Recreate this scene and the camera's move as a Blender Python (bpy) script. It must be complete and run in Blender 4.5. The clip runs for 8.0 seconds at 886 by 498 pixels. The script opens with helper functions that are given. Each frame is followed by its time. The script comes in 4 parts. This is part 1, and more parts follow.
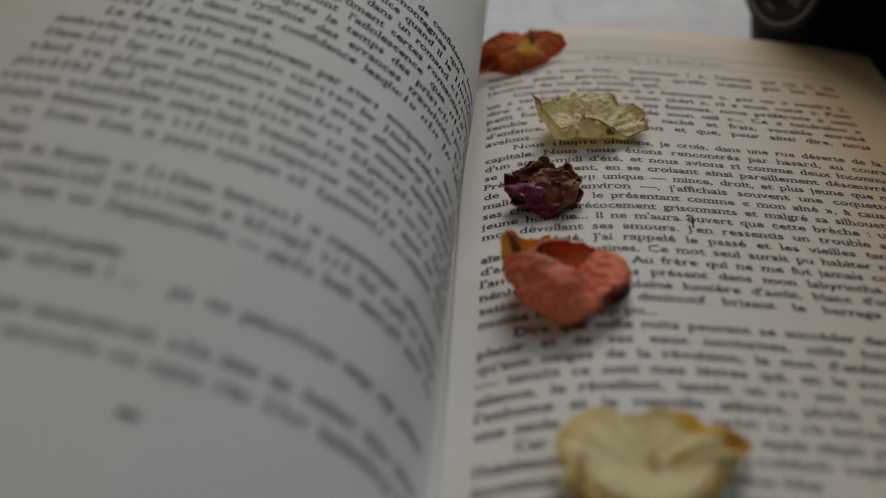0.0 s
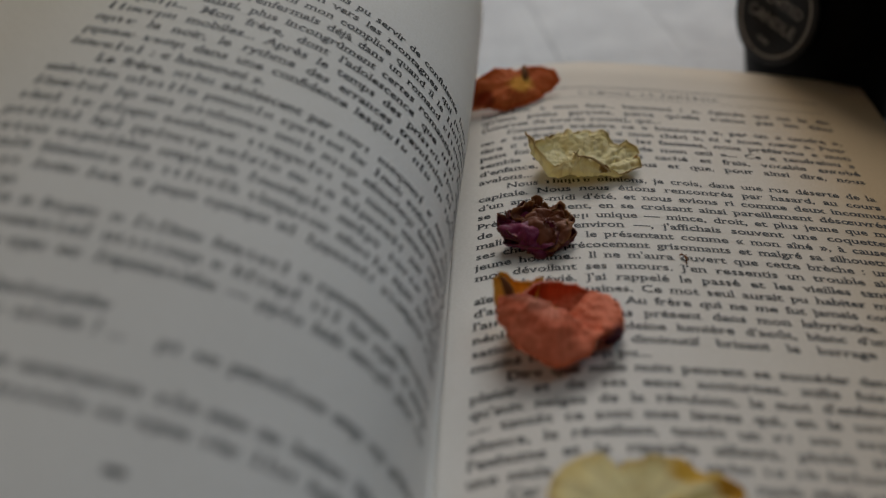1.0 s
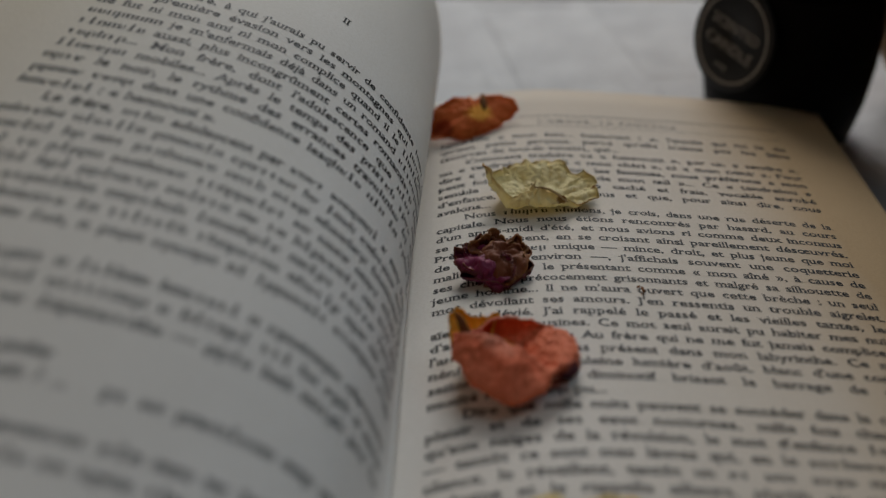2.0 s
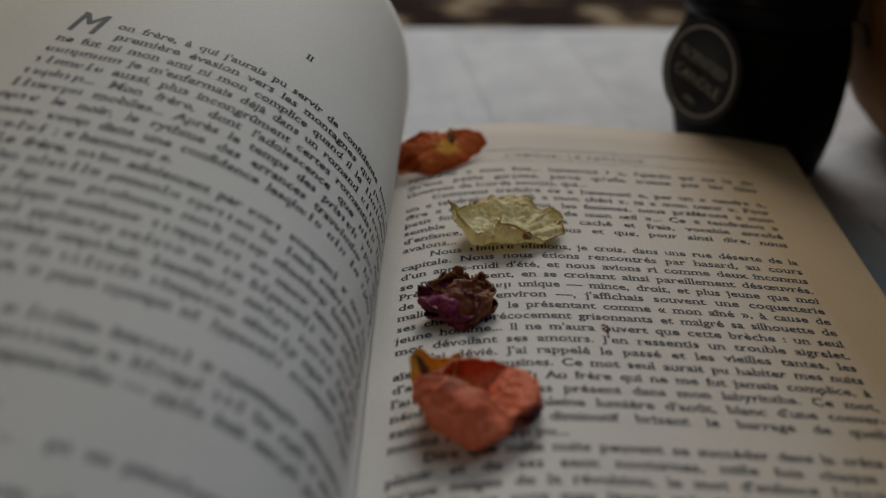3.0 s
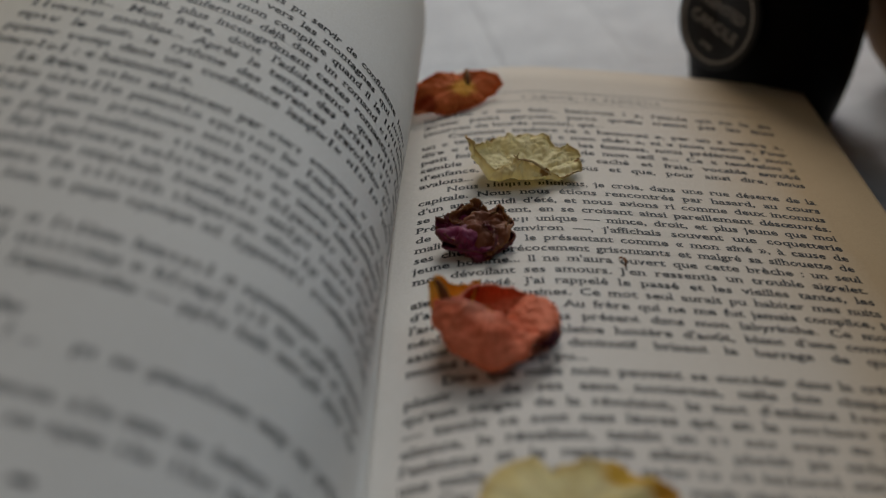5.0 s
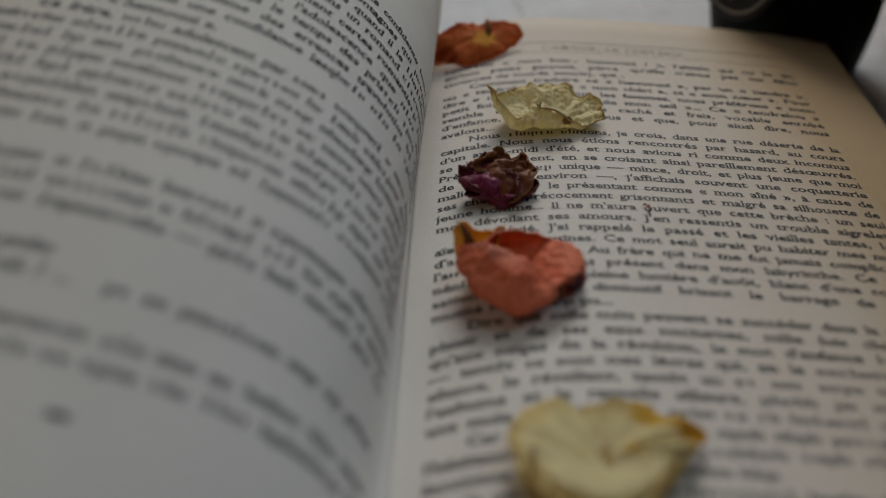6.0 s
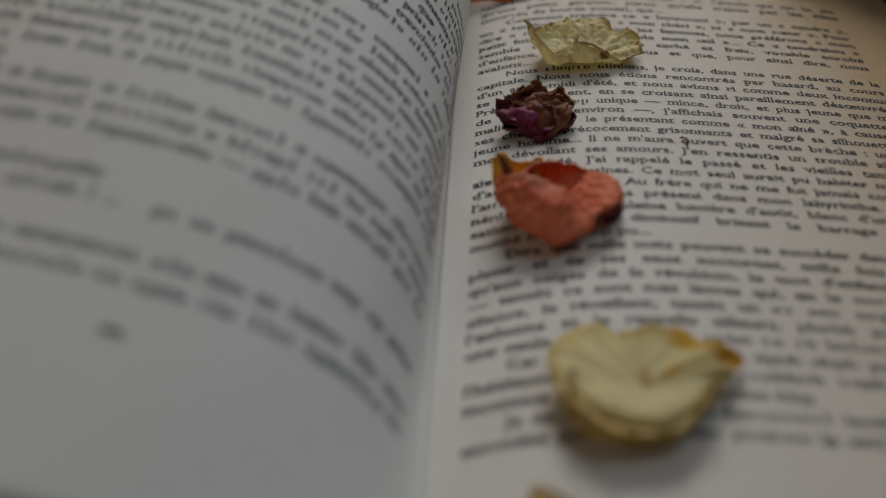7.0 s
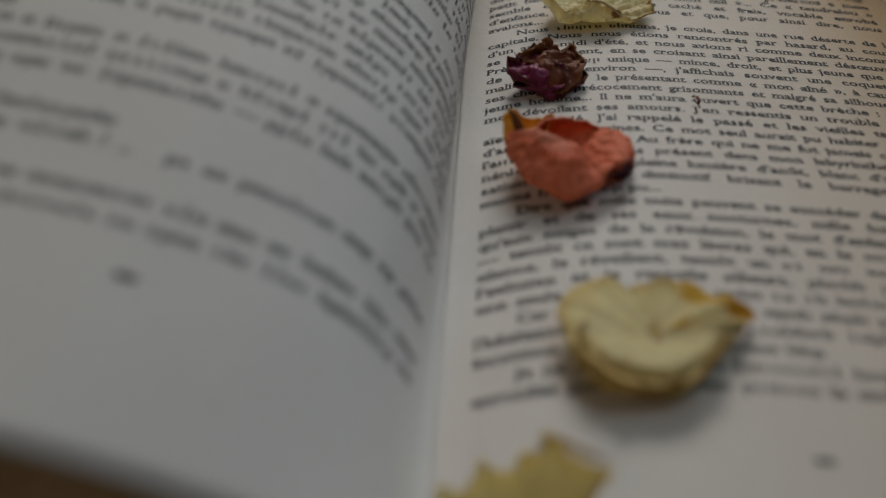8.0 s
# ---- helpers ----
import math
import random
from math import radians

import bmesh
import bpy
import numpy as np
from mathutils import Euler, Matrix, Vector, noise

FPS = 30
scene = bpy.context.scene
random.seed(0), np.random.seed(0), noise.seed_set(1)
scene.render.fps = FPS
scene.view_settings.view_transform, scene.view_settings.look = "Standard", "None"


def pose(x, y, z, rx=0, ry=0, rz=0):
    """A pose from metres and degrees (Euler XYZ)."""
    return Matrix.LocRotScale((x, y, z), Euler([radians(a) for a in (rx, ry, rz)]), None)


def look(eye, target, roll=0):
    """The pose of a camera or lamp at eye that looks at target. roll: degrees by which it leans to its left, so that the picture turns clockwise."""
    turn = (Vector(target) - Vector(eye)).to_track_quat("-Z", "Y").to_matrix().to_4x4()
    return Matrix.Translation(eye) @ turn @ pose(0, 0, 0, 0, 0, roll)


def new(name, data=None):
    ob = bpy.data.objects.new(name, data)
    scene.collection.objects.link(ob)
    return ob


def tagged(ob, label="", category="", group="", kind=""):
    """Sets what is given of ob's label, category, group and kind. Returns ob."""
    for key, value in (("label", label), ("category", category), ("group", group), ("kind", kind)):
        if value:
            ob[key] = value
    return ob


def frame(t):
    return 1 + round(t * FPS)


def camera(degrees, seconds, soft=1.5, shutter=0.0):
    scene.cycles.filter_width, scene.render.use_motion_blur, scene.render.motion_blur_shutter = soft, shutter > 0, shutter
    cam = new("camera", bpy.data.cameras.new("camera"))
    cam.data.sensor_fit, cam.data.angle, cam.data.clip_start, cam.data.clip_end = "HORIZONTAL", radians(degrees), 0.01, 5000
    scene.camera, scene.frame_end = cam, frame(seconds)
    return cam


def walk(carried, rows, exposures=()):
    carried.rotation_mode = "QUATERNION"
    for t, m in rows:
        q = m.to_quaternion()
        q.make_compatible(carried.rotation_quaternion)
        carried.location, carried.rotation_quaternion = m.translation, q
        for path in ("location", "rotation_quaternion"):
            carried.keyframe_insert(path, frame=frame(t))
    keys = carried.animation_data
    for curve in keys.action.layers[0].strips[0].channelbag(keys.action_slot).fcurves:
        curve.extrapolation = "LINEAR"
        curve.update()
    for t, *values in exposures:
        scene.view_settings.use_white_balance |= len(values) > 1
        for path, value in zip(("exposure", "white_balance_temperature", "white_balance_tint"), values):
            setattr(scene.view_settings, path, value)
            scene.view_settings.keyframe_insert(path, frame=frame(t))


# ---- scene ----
CM = 0.01
cam = camera(44.8, 8.0, soft=1.2)
cam.data.dof.use_dof = True
cam.data.dof.focus_distance = 0.226
cam.data.dof.aperture_fstop = 8.0
# eye, a point ahead of it (both in centimetres) and roll
PATH = [
    (0, (1.557, -25.528, 11.314), (0.697, -8.716, 0.516), 0.15),
    (0.5, (1.549, -25.381, 11.441), (0.690, -8.458, 0.817), 0.16),
    (1, (1.712, -25.270, 11.586), (0.814, -8.234, 1.146), -0.39),
    (1.5, (1.871, -25.124, 11.688), (1.263, -7.996, 1.378), -0.29),
    (3, (2.403, -24.636, 11.994), (2.327, -7.211, 2.177), 0.23),
    (3.5, (2.592, -24.569, 11.932), (2.740, -7.042, 2.299), 0.42),
    (4, (2.460, -24.844, 11.614), (2.632, -7.378, 1.872), 0.62),
    (4.5, (2.263, -25.006, 11.433), (2.241, -7.700, 1.407), 0.79),
    (6, (1.947, -25.244, 10.985), (1.560, -8.414, 0.186), 0.07),
    (6.5, (1.832, -25.531, 10.960), (1.151, -9.033, -0.325), -0.65),
    (7, (1.788, -25.619, 10.802), (0.879, -9.319, -0.752), -0.87),
    (7.5, (1.745, -25.698, 10.621), (0.814, -9.566, -1.163), -0.79),
    (8, (1.698, -25.814, 10.579), (0.711, -9.820, -1.388), -0.64),
]
EXPOSURE = -0.16
walk(cam, [(t, look([CM * v for v in eye], [CM * v for v in target], roll)) for t, eye, target, roll in PATH],
     exposures=[(0.0, EXPOSURE), (1.5, EXPOSURE), (3.0, EXPOSURE - 0.15), (3.5, EXPOSURE - 0.11), (4.2, EXPOSURE), (8.0, EXPOSURE)])

# ---- light: a window close behind the table, an added high side fill and an added warm fill ----
TABLE = -2.2 * CM
WINDOW = (0.06, 0.62, 0.56)
# unseen side window, added as a cool fill for the arched page
SIDE_FILL_WINDOW = (0.74, 0.1, 1.58)
world = bpy.data.worlds.new("world")
scene.world = world
world.use_nodes = True
sky = world.node_tree.nodes.new("ShaderNodeTexSky")
sky.sky_type, sky.sun_disc = "NISHITA", False
sky.sun_elevation, sky.sun_rotation = radians(30), radians(150)
world.node_tree.nodes["Background"].inputs["Strength"].default_value = 0.1
world.node_tree.links.new(sky.outputs[0], world.node_tree.nodes["Background"].inputs[0])
for at, size, energy, colour in ((WINDOW, (0.40, 0.30), 4.35, (1.0, 0.975, 0.945)), (SIDE_FILL_WINDOW, (0.9, 0.7), 4.1, (0.72, 0.89, 1.0))):
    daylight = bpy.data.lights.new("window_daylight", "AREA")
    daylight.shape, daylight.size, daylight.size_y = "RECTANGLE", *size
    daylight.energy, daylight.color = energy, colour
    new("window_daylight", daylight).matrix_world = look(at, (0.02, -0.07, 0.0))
# unseen warm fill, added to warm and lift the pages' lower left
warm_fill = bpy.data.lights.new("warm_fill_light", "POINT")
warm_fill.energy, warm_fill.color, warm_fill.shadow_soft_size = 1.9, (1.0, 0.68, 0.40), 0.12
new("warm_fill_light", warm_fill).location = (-0.50, -0.62, 0.62)


# ---- materials ----
def nodes_of(name):
    m = bpy.data.materials.new(name)
    m.use_nodes = True
    nt = m.node_tree
    return m, nt, nt.nodes["Principled BSDF"]


def put(nt, kind, **values):
    n = nt.nodes.new(kind)
    for key, value in values.items():
        if key in n.inputs:
            n.inputs[key].default_value = value
    return n


def noise_of(nt, where, scale, detail=4.0, rough=0.6):
    n = put(nt, "ShaderNodeTexNoise", Scale=scale, Detail=detail, Roughness=rough)
    nt.links.new(where, n.inputs["Vector"])
    return n.outputs["Fac"]


def ramp_of(nt, fac, stops):
    n = nt.nodes.new("ShaderNodeValToRGB")
    e = n.color_ramp.elements
    while len(e) < len(stops):
        e.new(0.5)
    for el, (at, c) in zip(e, stops):
        el.position, el.color = at, (*c, 1)
    nt.links.new(fac, n.inputs["Fac"])
    return n.outputs["Color"]


def mix_of(nt, fac, a, b, mode="MIX"):
    n = nt.nodes.new("ShaderNodeMix")
    n.data_type, n.blend_type = "RGBA", mode
    for sock, v in ((n.inputs[0], fac), (n.inputs[6], a), (n.inputs[7], b)):
        if isinstance(v, (int, float)):
            sock.default_value = v
        elif isinstance(v, tuple):
            sock.default_value = (*v, 1)
        else:
            nt.links.new(v, sock)
    return n.outputs[2]


def bump_of(nt, height, strength, distance):
    b = put(nt, "ShaderNodeBump", Strength=strength, Distance=distance)
    nt.links.new(height, b.inputs["Height"])
    return b.outputs["Normal"]


def position_of(nt):
    return nt.nodes.new("ShaderNodeNewGeometry").outputs["Position"]


def rough_material(name, dark, light, scale, rough, bump=0.3, bump_scale=None, distance=0.0003, spec=0.3, metal=0.0):
    """Two-scale mottled surface: broad patches between two colours, and fine grain in relief."""
    m, nt, p = nodes_of(name)
    where = position_of(nt)
    broad = noise_of(nt, where, scale, 3.0)
    fine = noise_of(nt, where, bump_scale or scale * 14, 5.0)
    c = ramp_of(nt, broad, [(0.3, dark), (0.7, light)])
    c = mix_of(nt, 0.25, c, ramp_of(nt, fine, [(0.3, dark), (0.7, light)]))
    nt.links.new(c, p.inputs["Base Color"])
    p.inputs["Roughness"].default_value = rough
    p.inputs["Specular IOR Level"].default_value = spec
    p.inputs["Metallic"].default_value = metal
    nt.links.new(bump_of(nt, fine, bump, distance), p.inputs["Normal"])
    return m


def paper_material(name, middle, edge):
    """Aged book paper: fibres, faint mottling, and yellowing that creeps in from the fore-edge and the head, widened to
    carry shade too.
    """
    m, nt, p = nodes_of(name)
    where = position_of(nt)
    xyz = nt.nodes.new("ShaderNodeUVMap")
    sep = nt.nodes.new("ShaderNodeSeparateXYZ")
    nt.links.new(xyz.outputs[0], sep.inputs[0])
    # u, v of the sheet run 0..1; age and painted shade grow towards u = 1 and v = 1
    broad = noise_of(nt, where, 45.0, 4.0)
    def sum_of(a, k, b):
        n = nt.nodes.new("ShaderNodeMath")
        n.operation = "MULTIPLY_ADD"
        nt.links.new(a, n.inputs[0])
        for sock, v in ((n.inputs[1], k), (n.inputs[2], b)):
            if isinstance(v, (int, float)):
                sock.default_value = v
            else:
                nt.links.new(v, sock)
        return n.outputs[0]

    big = nt.nodes.new("ShaderNodeMath")
    big.operation = "MAXIMUM"
    nt.links.new(sum_of(sep.outputs[0], 0.98, 0.0), big.inputs[0])
    nt.links.new(sum_of(sep.outputs[1], 0.64, 0.0), big.inputs[1])
    add = nt.nodes.new("ShaderNodeMath")
    add.operation = "MULTIPLY_ADD"
    nt.links.new(sum_of(sep.outputs[0], sep.outputs[1], 0.0), add.inputs[0])
    add.inputs[1].default_value = 0.22
    nt.links.new(big.outputs[0], add.inputs[2])
    wob = put(nt, "ShaderNodeMath")
    wob.operation = "MULTIPLY_ADD"
    nt.links.new(broad, wob.inputs[0])
    wob.inputs[1].default_value = 0.10
    nt.links.new(add.outputs[0], wob.inputs[2])
    age_shade = ramp_of(nt, wob.outputs[0], [(0.32, (0, 0, 0)), (0.76, (0.44, 0.44, 0.44)), (1.0, (1, 1, 1))])
    c = mix_of(nt, age_shade, middle, edge)
    fine = noise_of(nt, where, 1900.0, 4.0, 0.7)
    fibres = ramp_of(nt, fine, [(0.32, (0.91, 0.90, 0.88)), (0.62, (1, 1, 1))])
    c = mix_of(nt, 1.0, c, fibres, "MULTIPLY")
    mott = ramp_of(nt, broad, [(0.3, (0.95, 0.945, 0.935)), (0.7, (1, 1, 1))])
    c = mix_of(nt, 1.0, c, mott, "MULTIPLY")
    nt.links.new(c, p.inputs["Base Color"])
    p.inputs["Roughness"].default_value = 0.75
    p.inputs["Specular IOR Level"].default_value = 0.25
    p.inputs["Sheen Weight"].default_value = 0.05
    both = mix_of(nt, 0.5, noise_of(nt, where, 2600.0, 3.0), noise_of(nt, where, 140.0, 3.0))
    nt.links.new(bump_of(nt, both, 0.35, 0.00012), p.inputs["Normal"])
    return m


def petal_material(name, claw, body, blush, rim, veins=34.0, grain=420.0, rough=0.6, clear=0.0, thin=0.25, spots=()):
    """Dried petal: the UV's u runs round the petal, v from its heart (0) to its rim (1)."""
    m, nt, p = nodes_of(name)
    where = position_of(nt)
    uv = nt.nodes.new("ShaderNodeUVMap").outputs[0]
    sep = nt.nodes.new("ShaderNodeSeparateXYZ")
    nt.links.new(uv, sep.inputs[0])
    patches = noise_of(nt, where, 130.0, 4.0)
    wob = put(nt, "ShaderNodeMath")
    wob.operation = "MULTIPLY_ADD"
    nt.links.new(patches, wob.inputs[0])
    wob.inputs[1].default_value = 0.26
    shrunk = put(nt, "ShaderNodeMath")
    shrunk.operation = "MULTIPLY"
    nt.links.new(sep.outputs[1], shrunk.inputs[0])
    shrunk.inputs[1].default_value = 0.715
    nt.links.new(shrunk.outputs[0], wob.inputs[2])
    c = ramp_of(nt, wob.outputs[0], [(0.16, claw), (0.34, body), (0.70, body), (0.79, blush), (0.87, rim)])
    c = mix_of(nt, ramp_of(nt, noise_of(nt, where, 210.0, 5.0), [(0.48, (0, 0, 0)), (0.75, (0.7, 0.7, 0.7))]), c, blush)
    scale = put(nt, "ShaderNodeMapping", Scale=(veins * 3, 2.2, 1.0))
    nt.links.new(uv, scale.inputs["Vector"])
    vein = noise_of(nt, scale.outputs[0], 1.0, 3.0, 0.6)
    c = mix_of(nt, 1.0, c, ramp_of(nt, vein, [(0.35, (0.86, 0.83, 0.78)), (0.58, (1, 1, 1))]), "MULTIPLY")
    for sx, sy, sz, reach, tint in spots:  # withered places, tinted hearts, and shaded undersides put into the colour
        near = nt.nodes.new("ShaderNodeVectorMath")
        near.operation = "DISTANCE"
        near.inputs[1].default_value = (sx * CM, sy * CM, sz * CM)
        nt.links.new(where, near.inputs[0])
        far = put(nt, "ShaderNodeMath")
        far.operation = "MULTIPLY_ADD"
        nt.links.new(near.outputs["Value"], far.inputs[0])
        far.inputs[1].default_value = 1 / (reach * CM)
        part_noise = put(nt, "ShaderNodeMath")
        part_noise.operation = "MULTIPLY"
        nt.links.new(patches, part_noise.inputs[0])
        part_noise.inputs[1].default_value = 0.8
        nt.links.new(part_noise.outputs[0], far.inputs[2])
        c = mix_of(nt, ramp_of(nt, far.outputs[0], [(0.80, (1, 1, 1)), (1.50, (0, 0, 0))]), c, tint)
    nt.links.new(c, p.inputs["Base Color"])
    p.inputs["Roughness"].default_value = rough
    p.inputs["Specular IOR Level"].default_value = 0.16
    p.inputs["Coat Weight"].default_value = clear
    p.inputs["Coat Roughness"].default_value = 0.35
    fine = noise_of(nt, where, grain, 6.0, 0.7)
    nt.links.new(bump_of(nt, mix_of(nt, 0.45, fine, vein), 0.7, 0.0005), p.inputs["Normal"])
    # light that comes through the thin tissue
    tr = nt.nodes.new("ShaderNodeBsdfTranslucent")
    nt.links.new(c, tr.inputs["Color"])
    mixer = nt.nodes.new("ShaderNodeMixShader")
    mixer.inputs[0].default_value = thin
    out = nt.nodes["Material Output"]
    nt.links.new(p.outputs[0], mixer.inputs[1])
    nt.links.new(tr.outputs[0], mixer.inputs[2])
    nt.links.new(mixer.outputs[0], out.inputs["Surface"])
    return m


PAPER = paper_material("paper", (0.73, 0.695, 0.65), (0.45, 0.315, 0.175))
# same paper, with the cool light on the arched page put into its colour
PAPER_COOL_LIT = paper_material("paper_cool_lit", (0.75, 0.745, 0.735), (0.66, 0.60, 0.50))
BLOCK = rough_material("page_edges", (0.42, 0.32, 0.20), (0.62, 0.52, 0.38), 160, 0.85, 0.5, 3000)
COVER = rough_material("cover_card", (0.060, 0.040, 0.028), (0.095, 0.065, 0.045), 60, 0.5, 0.2)
INK = rough_material("ink", (0.012, 0.012, 0.013), (0.035, 0.033, 0.032), 900, 0.6, 0.1)
BRICK = rough_material("white_foam_brick", (0.44, 0.44, 0.45), (0.60, 0.60, 0.60), 62, 0.65, 1.0, 120, 0.0016)
MORTAR = rough_material("white_joint", (0.47, 0.47, 0.48), (0.60, 0.60, 0.60), 60, 0.7, 0.5, 260, 0.0006)
JAR = rough_material("black_glass", (0.004, 0.004, 0.0045), (0.009, 0.009, 0.010), 40, 0.5, 0.05, spec=0.06)
LID = rough_material("black_lid", (0.006, 0.006, 0.008), (0.014, 0.014, 0.017), 40, 0.35, 0.05, spec=0.08)
TAG = rough_material("black_tag_card", (0.010, 0.010, 0.010), (0.022, 0.021, 0.021), 90, 0.6, 0.2)
TAG_INK = rough_material("silver_print", (0.28, 0.25, 0.22), (0.38, 0.34, 0.30), 300, 0.5, 0.1)
STRING = rough_material("black_string", (0.008, 0.007, 0.006), (0.02, 0.018, 0.015), 900, 0.9, 0.6)
WALL = rough_material("wall_paint", (0.26, 0.25, 0.23), (0.31, 0.30, 0.28), 3, 0.9, 0.2, 90)
FLOOR = rough_material("floor_wood", (0.16, 0.09, 0.05), (0.26, 0.15, 0.08), 6, 0.5, 0.2, 90)
POT = rough_material("brown_clay", (0.20, 0.085, 0.026), (0.40, 0.19, 0.062), 55, 0.6, 0.35, 500, 0.0006, spec=0.15)
METAL = rough_material("steel", (0.45, 0.45, 0.47), (0.6, 0.6, 0.62), 200, 0.25, 0.05, metal=1.0)


def cloth_material():
    """Dark brown woven cloth with ragged cream figures."""
    m, nt, p = nodes_of("patterned_cloth")
    where = position_of(nt)
    turn = put(nt, "ShaderNodeMapping", Rotation=(0, 0, 0.5), Scale=(1.0, 1.5, 1.0))
    nt.links.new(where, turn.inputs["Vector"])
    figures = noise_of(nt, turn.outputs[0], 24.0, 2.5, 0.55)
    strands = noise_of(nt, where, 700.0, 3.0)
    c = ramp_of(nt, figures, [(0.535, (0.020, 0.010, 0.007)), (0.575, (0.13, 0.09, 0.05)), (0.64, (0.33, 0.27, 0.18))])
    c = mix_of(nt, 1.0, c, ramp_of(nt, strands, [(0.3, (0.55, 0.5, 0.5)), (0.6, (1, 1, 1))]), "MULTIPLY")
    nt.links.new(c, p.inputs["Base Color"])
    p.inputs["Roughness"].default_value = 0.95
    p.inputs["Specular IOR Level"].default_value = 0.1
    nt.links.new(bump_of(nt, strands, 0.8, 0.0006), p.inputs["Normal"])
    return m


CLOTH = cloth_material()
PETAL_WHITE = petal_material("cream_petal", (0.95, 0.86, 0.50), (0.97, 0.90, 0.60), (0.92, 0.81, 0.44), (0.44, 0.27, 0.10), veins=11, thin=0.40,
                             spots=((2.42, -3.5, 1.12, 0.24, (0.22, 0.10, 0.03)), (4.95, -3.45, 0.8, 0.22, (0.34, 0.19, 0.06)), (4.15, -4.08, 0.75, 0.22, (0.36, 0.20, 0.06)), (3.46, -3.95, 1.1, 0.12, (0.44, 0.28, 0.10))))
PETAL_YELLOW = petal_material("yellow_petal", (0.94, 0.88, 0.60), (0.94, 0.86, 0.52), (0.88, 0.74, 0.34), (0.66, 0.46, 0.14), veins=14, thin=0.46,
                              spots=((5.35, -13.9, 0.7, 0.75, (0.62, 0.33, 0.03)), (4.75, -13.4, 0.75, 0.75, (0.74, 0.48, 0.06)), (4.35, -14.1, 0.5, 0.4, (0.82, 0.62, 0.20))))
PETAL_PALE = petal_material("pale_yellow_petal", (0.94, 0.88, 0.60), (0.94, 0.87, 0.56), (0.92, 0.82, 0.46), (0.84, 0.68, 0.30), veins=20, thin=0.62)
# the dark purple spot joins the dark tip with painted shade on its underside
PETAL_RED = petal_material("coral_petal", (0.80, 0.10, 0.015), (0.88, 0.245, 0.13), (0.80, 0.18, 0.085), (0.90, 0.36, 0.24), veins=18, grain=1100, thin=0.14,
                           spots=((4.02, -10.3, 0.40, 0.85, (0.10, 0.022, 0.04)), (1.95, -9.75, 0.6, 0.5, (0.82, 0.30, 0.05)), (2.75, -9.35, 0.45, 0.45, (0.84, 0.30, 0.02))))
# the dark red spot paints the shade on the petal's lower left
PETAL_ORANGE = petal_material("orange_petal", (0.82, 0.40, 0.06), (0.78, 0.22, 0.055), (0.64, 0.12, 0.022), (0.88, 0.38, 0.18), thin=0.42,
                              spots=((2.42, 0.75, 0.65, 0.62, (0.90, 0.50, 0.07)), (1.5, 0.45, 0.3, 0.6, (0.40, 0.06, 0.012))))
PETAL_GOLD = petal_material("gold_petal_base", (0.78, 0.38, 0.02), (0.92, 0.60, 0.10), (0.88, 0.52, 0.07), (0.76, 0.38, 0.04), thin=0.35)
PETAL_DARK = petal_material("maroon_petal", (0.15, 0.018, 0.05), (0.21, 0.024, 0.08), (0.11, 0.020, 0.03), (0.26, 0.10, 0.04), veins=40, rough=0.40, clear=0.16, thin=0.05)
PETAL_BROWN = petal_material("brown_maroon_petal", (0.14, 0.03, 0.025), (0.21, 0.068, 0.033), (0.28, 0.115, 0.045), (0.36, 0.17, 0.06), veins=40, rough=0.5, clear=0.08, thin=0.08)
# browner copy of the yellow petal: shade under its rim put into the lip's colour
PETAL_LIP_SHADED = petal_material("shaded_petal_lip", (0.70, 0.54, 0.22), (0.66, 0.50, 0.20), (0.56, 0.39, 0.13), (0.46, 0.29, 0.09), veins=24, thin=0.3)
PETAL_EDGE = rough_material("withered_edge", (0.36, 0.21, 0.08), (0.72, 0.58, 0.32), 500, 0.8, 0.5)
STEM = rough_material("dry_stem", (0.12, 0.04, 0.012), (0.30, 0.12, 0.03), 300, 0.8, 0.6)


# ---- building helpers ----
def thing(name, at, label, category, group="", kind=""):
    ob = new(name)
    ob.location = at
    ob.empty_display_size = 0.01
    return tagged(ob, label, category, group, kind)


def base_of(ob):
    at = Vector(ob.location)
    while ob.parent:
        ob = ob.parent
        at = at + ob.location
    return at


def part(name, bm, material, parent, label="", smooth=True):
    """Links a bmesh, given in the world's metres, as one mesh under a thing or a part."""
    me = bpy.data.meshes.new(name)
    if parent:
        off = base_of(parent)
        for v in bm.verts:
            v.co -= off
    bm.normal_update()
    for f in bm.faces:
        f.smooth = smooth
    bm.to_mesh(me)
    bm.free()
    me.materials.append(material)
    ob = new(name, me)
    ob.parent = parent
    return tagged(ob, label)


def box(bm, lo, hi):
    r = bmesh.ops.create_cube(bm, size=1.0)
    for v in r["verts"]:
        v.co = Vector([(a + b) / 2 + c * (b - a) for a, b, c in zip(lo, hi, v.co)])
    return r["verts"]


def lathe(profile, at, steps=72, bm=None):
    """Surface of revolution about the upright through at; profile: (radius, height)."""
    bm = bm or bmesh.new()
    rings = []
    for r, z in profile:
        rings.append([bm.verts.new((at[0] + r * math.cos(a), at[1] + r * math.sin(a), at[2] + z)) for a in np.linspace(0, 2 * math.pi, steps, endpoint=False)])
    for lo, hi in zip(rings, rings[1:]):
        for i in range(steps):
            bm.faces.new((lo[i], lo[(i + 1) % steps], hi[(i + 1) % steps], hi[i]))
    bm.faces.new(list(reversed(rings[0])))
    bm.faces.new(rings[-1])
    return bm


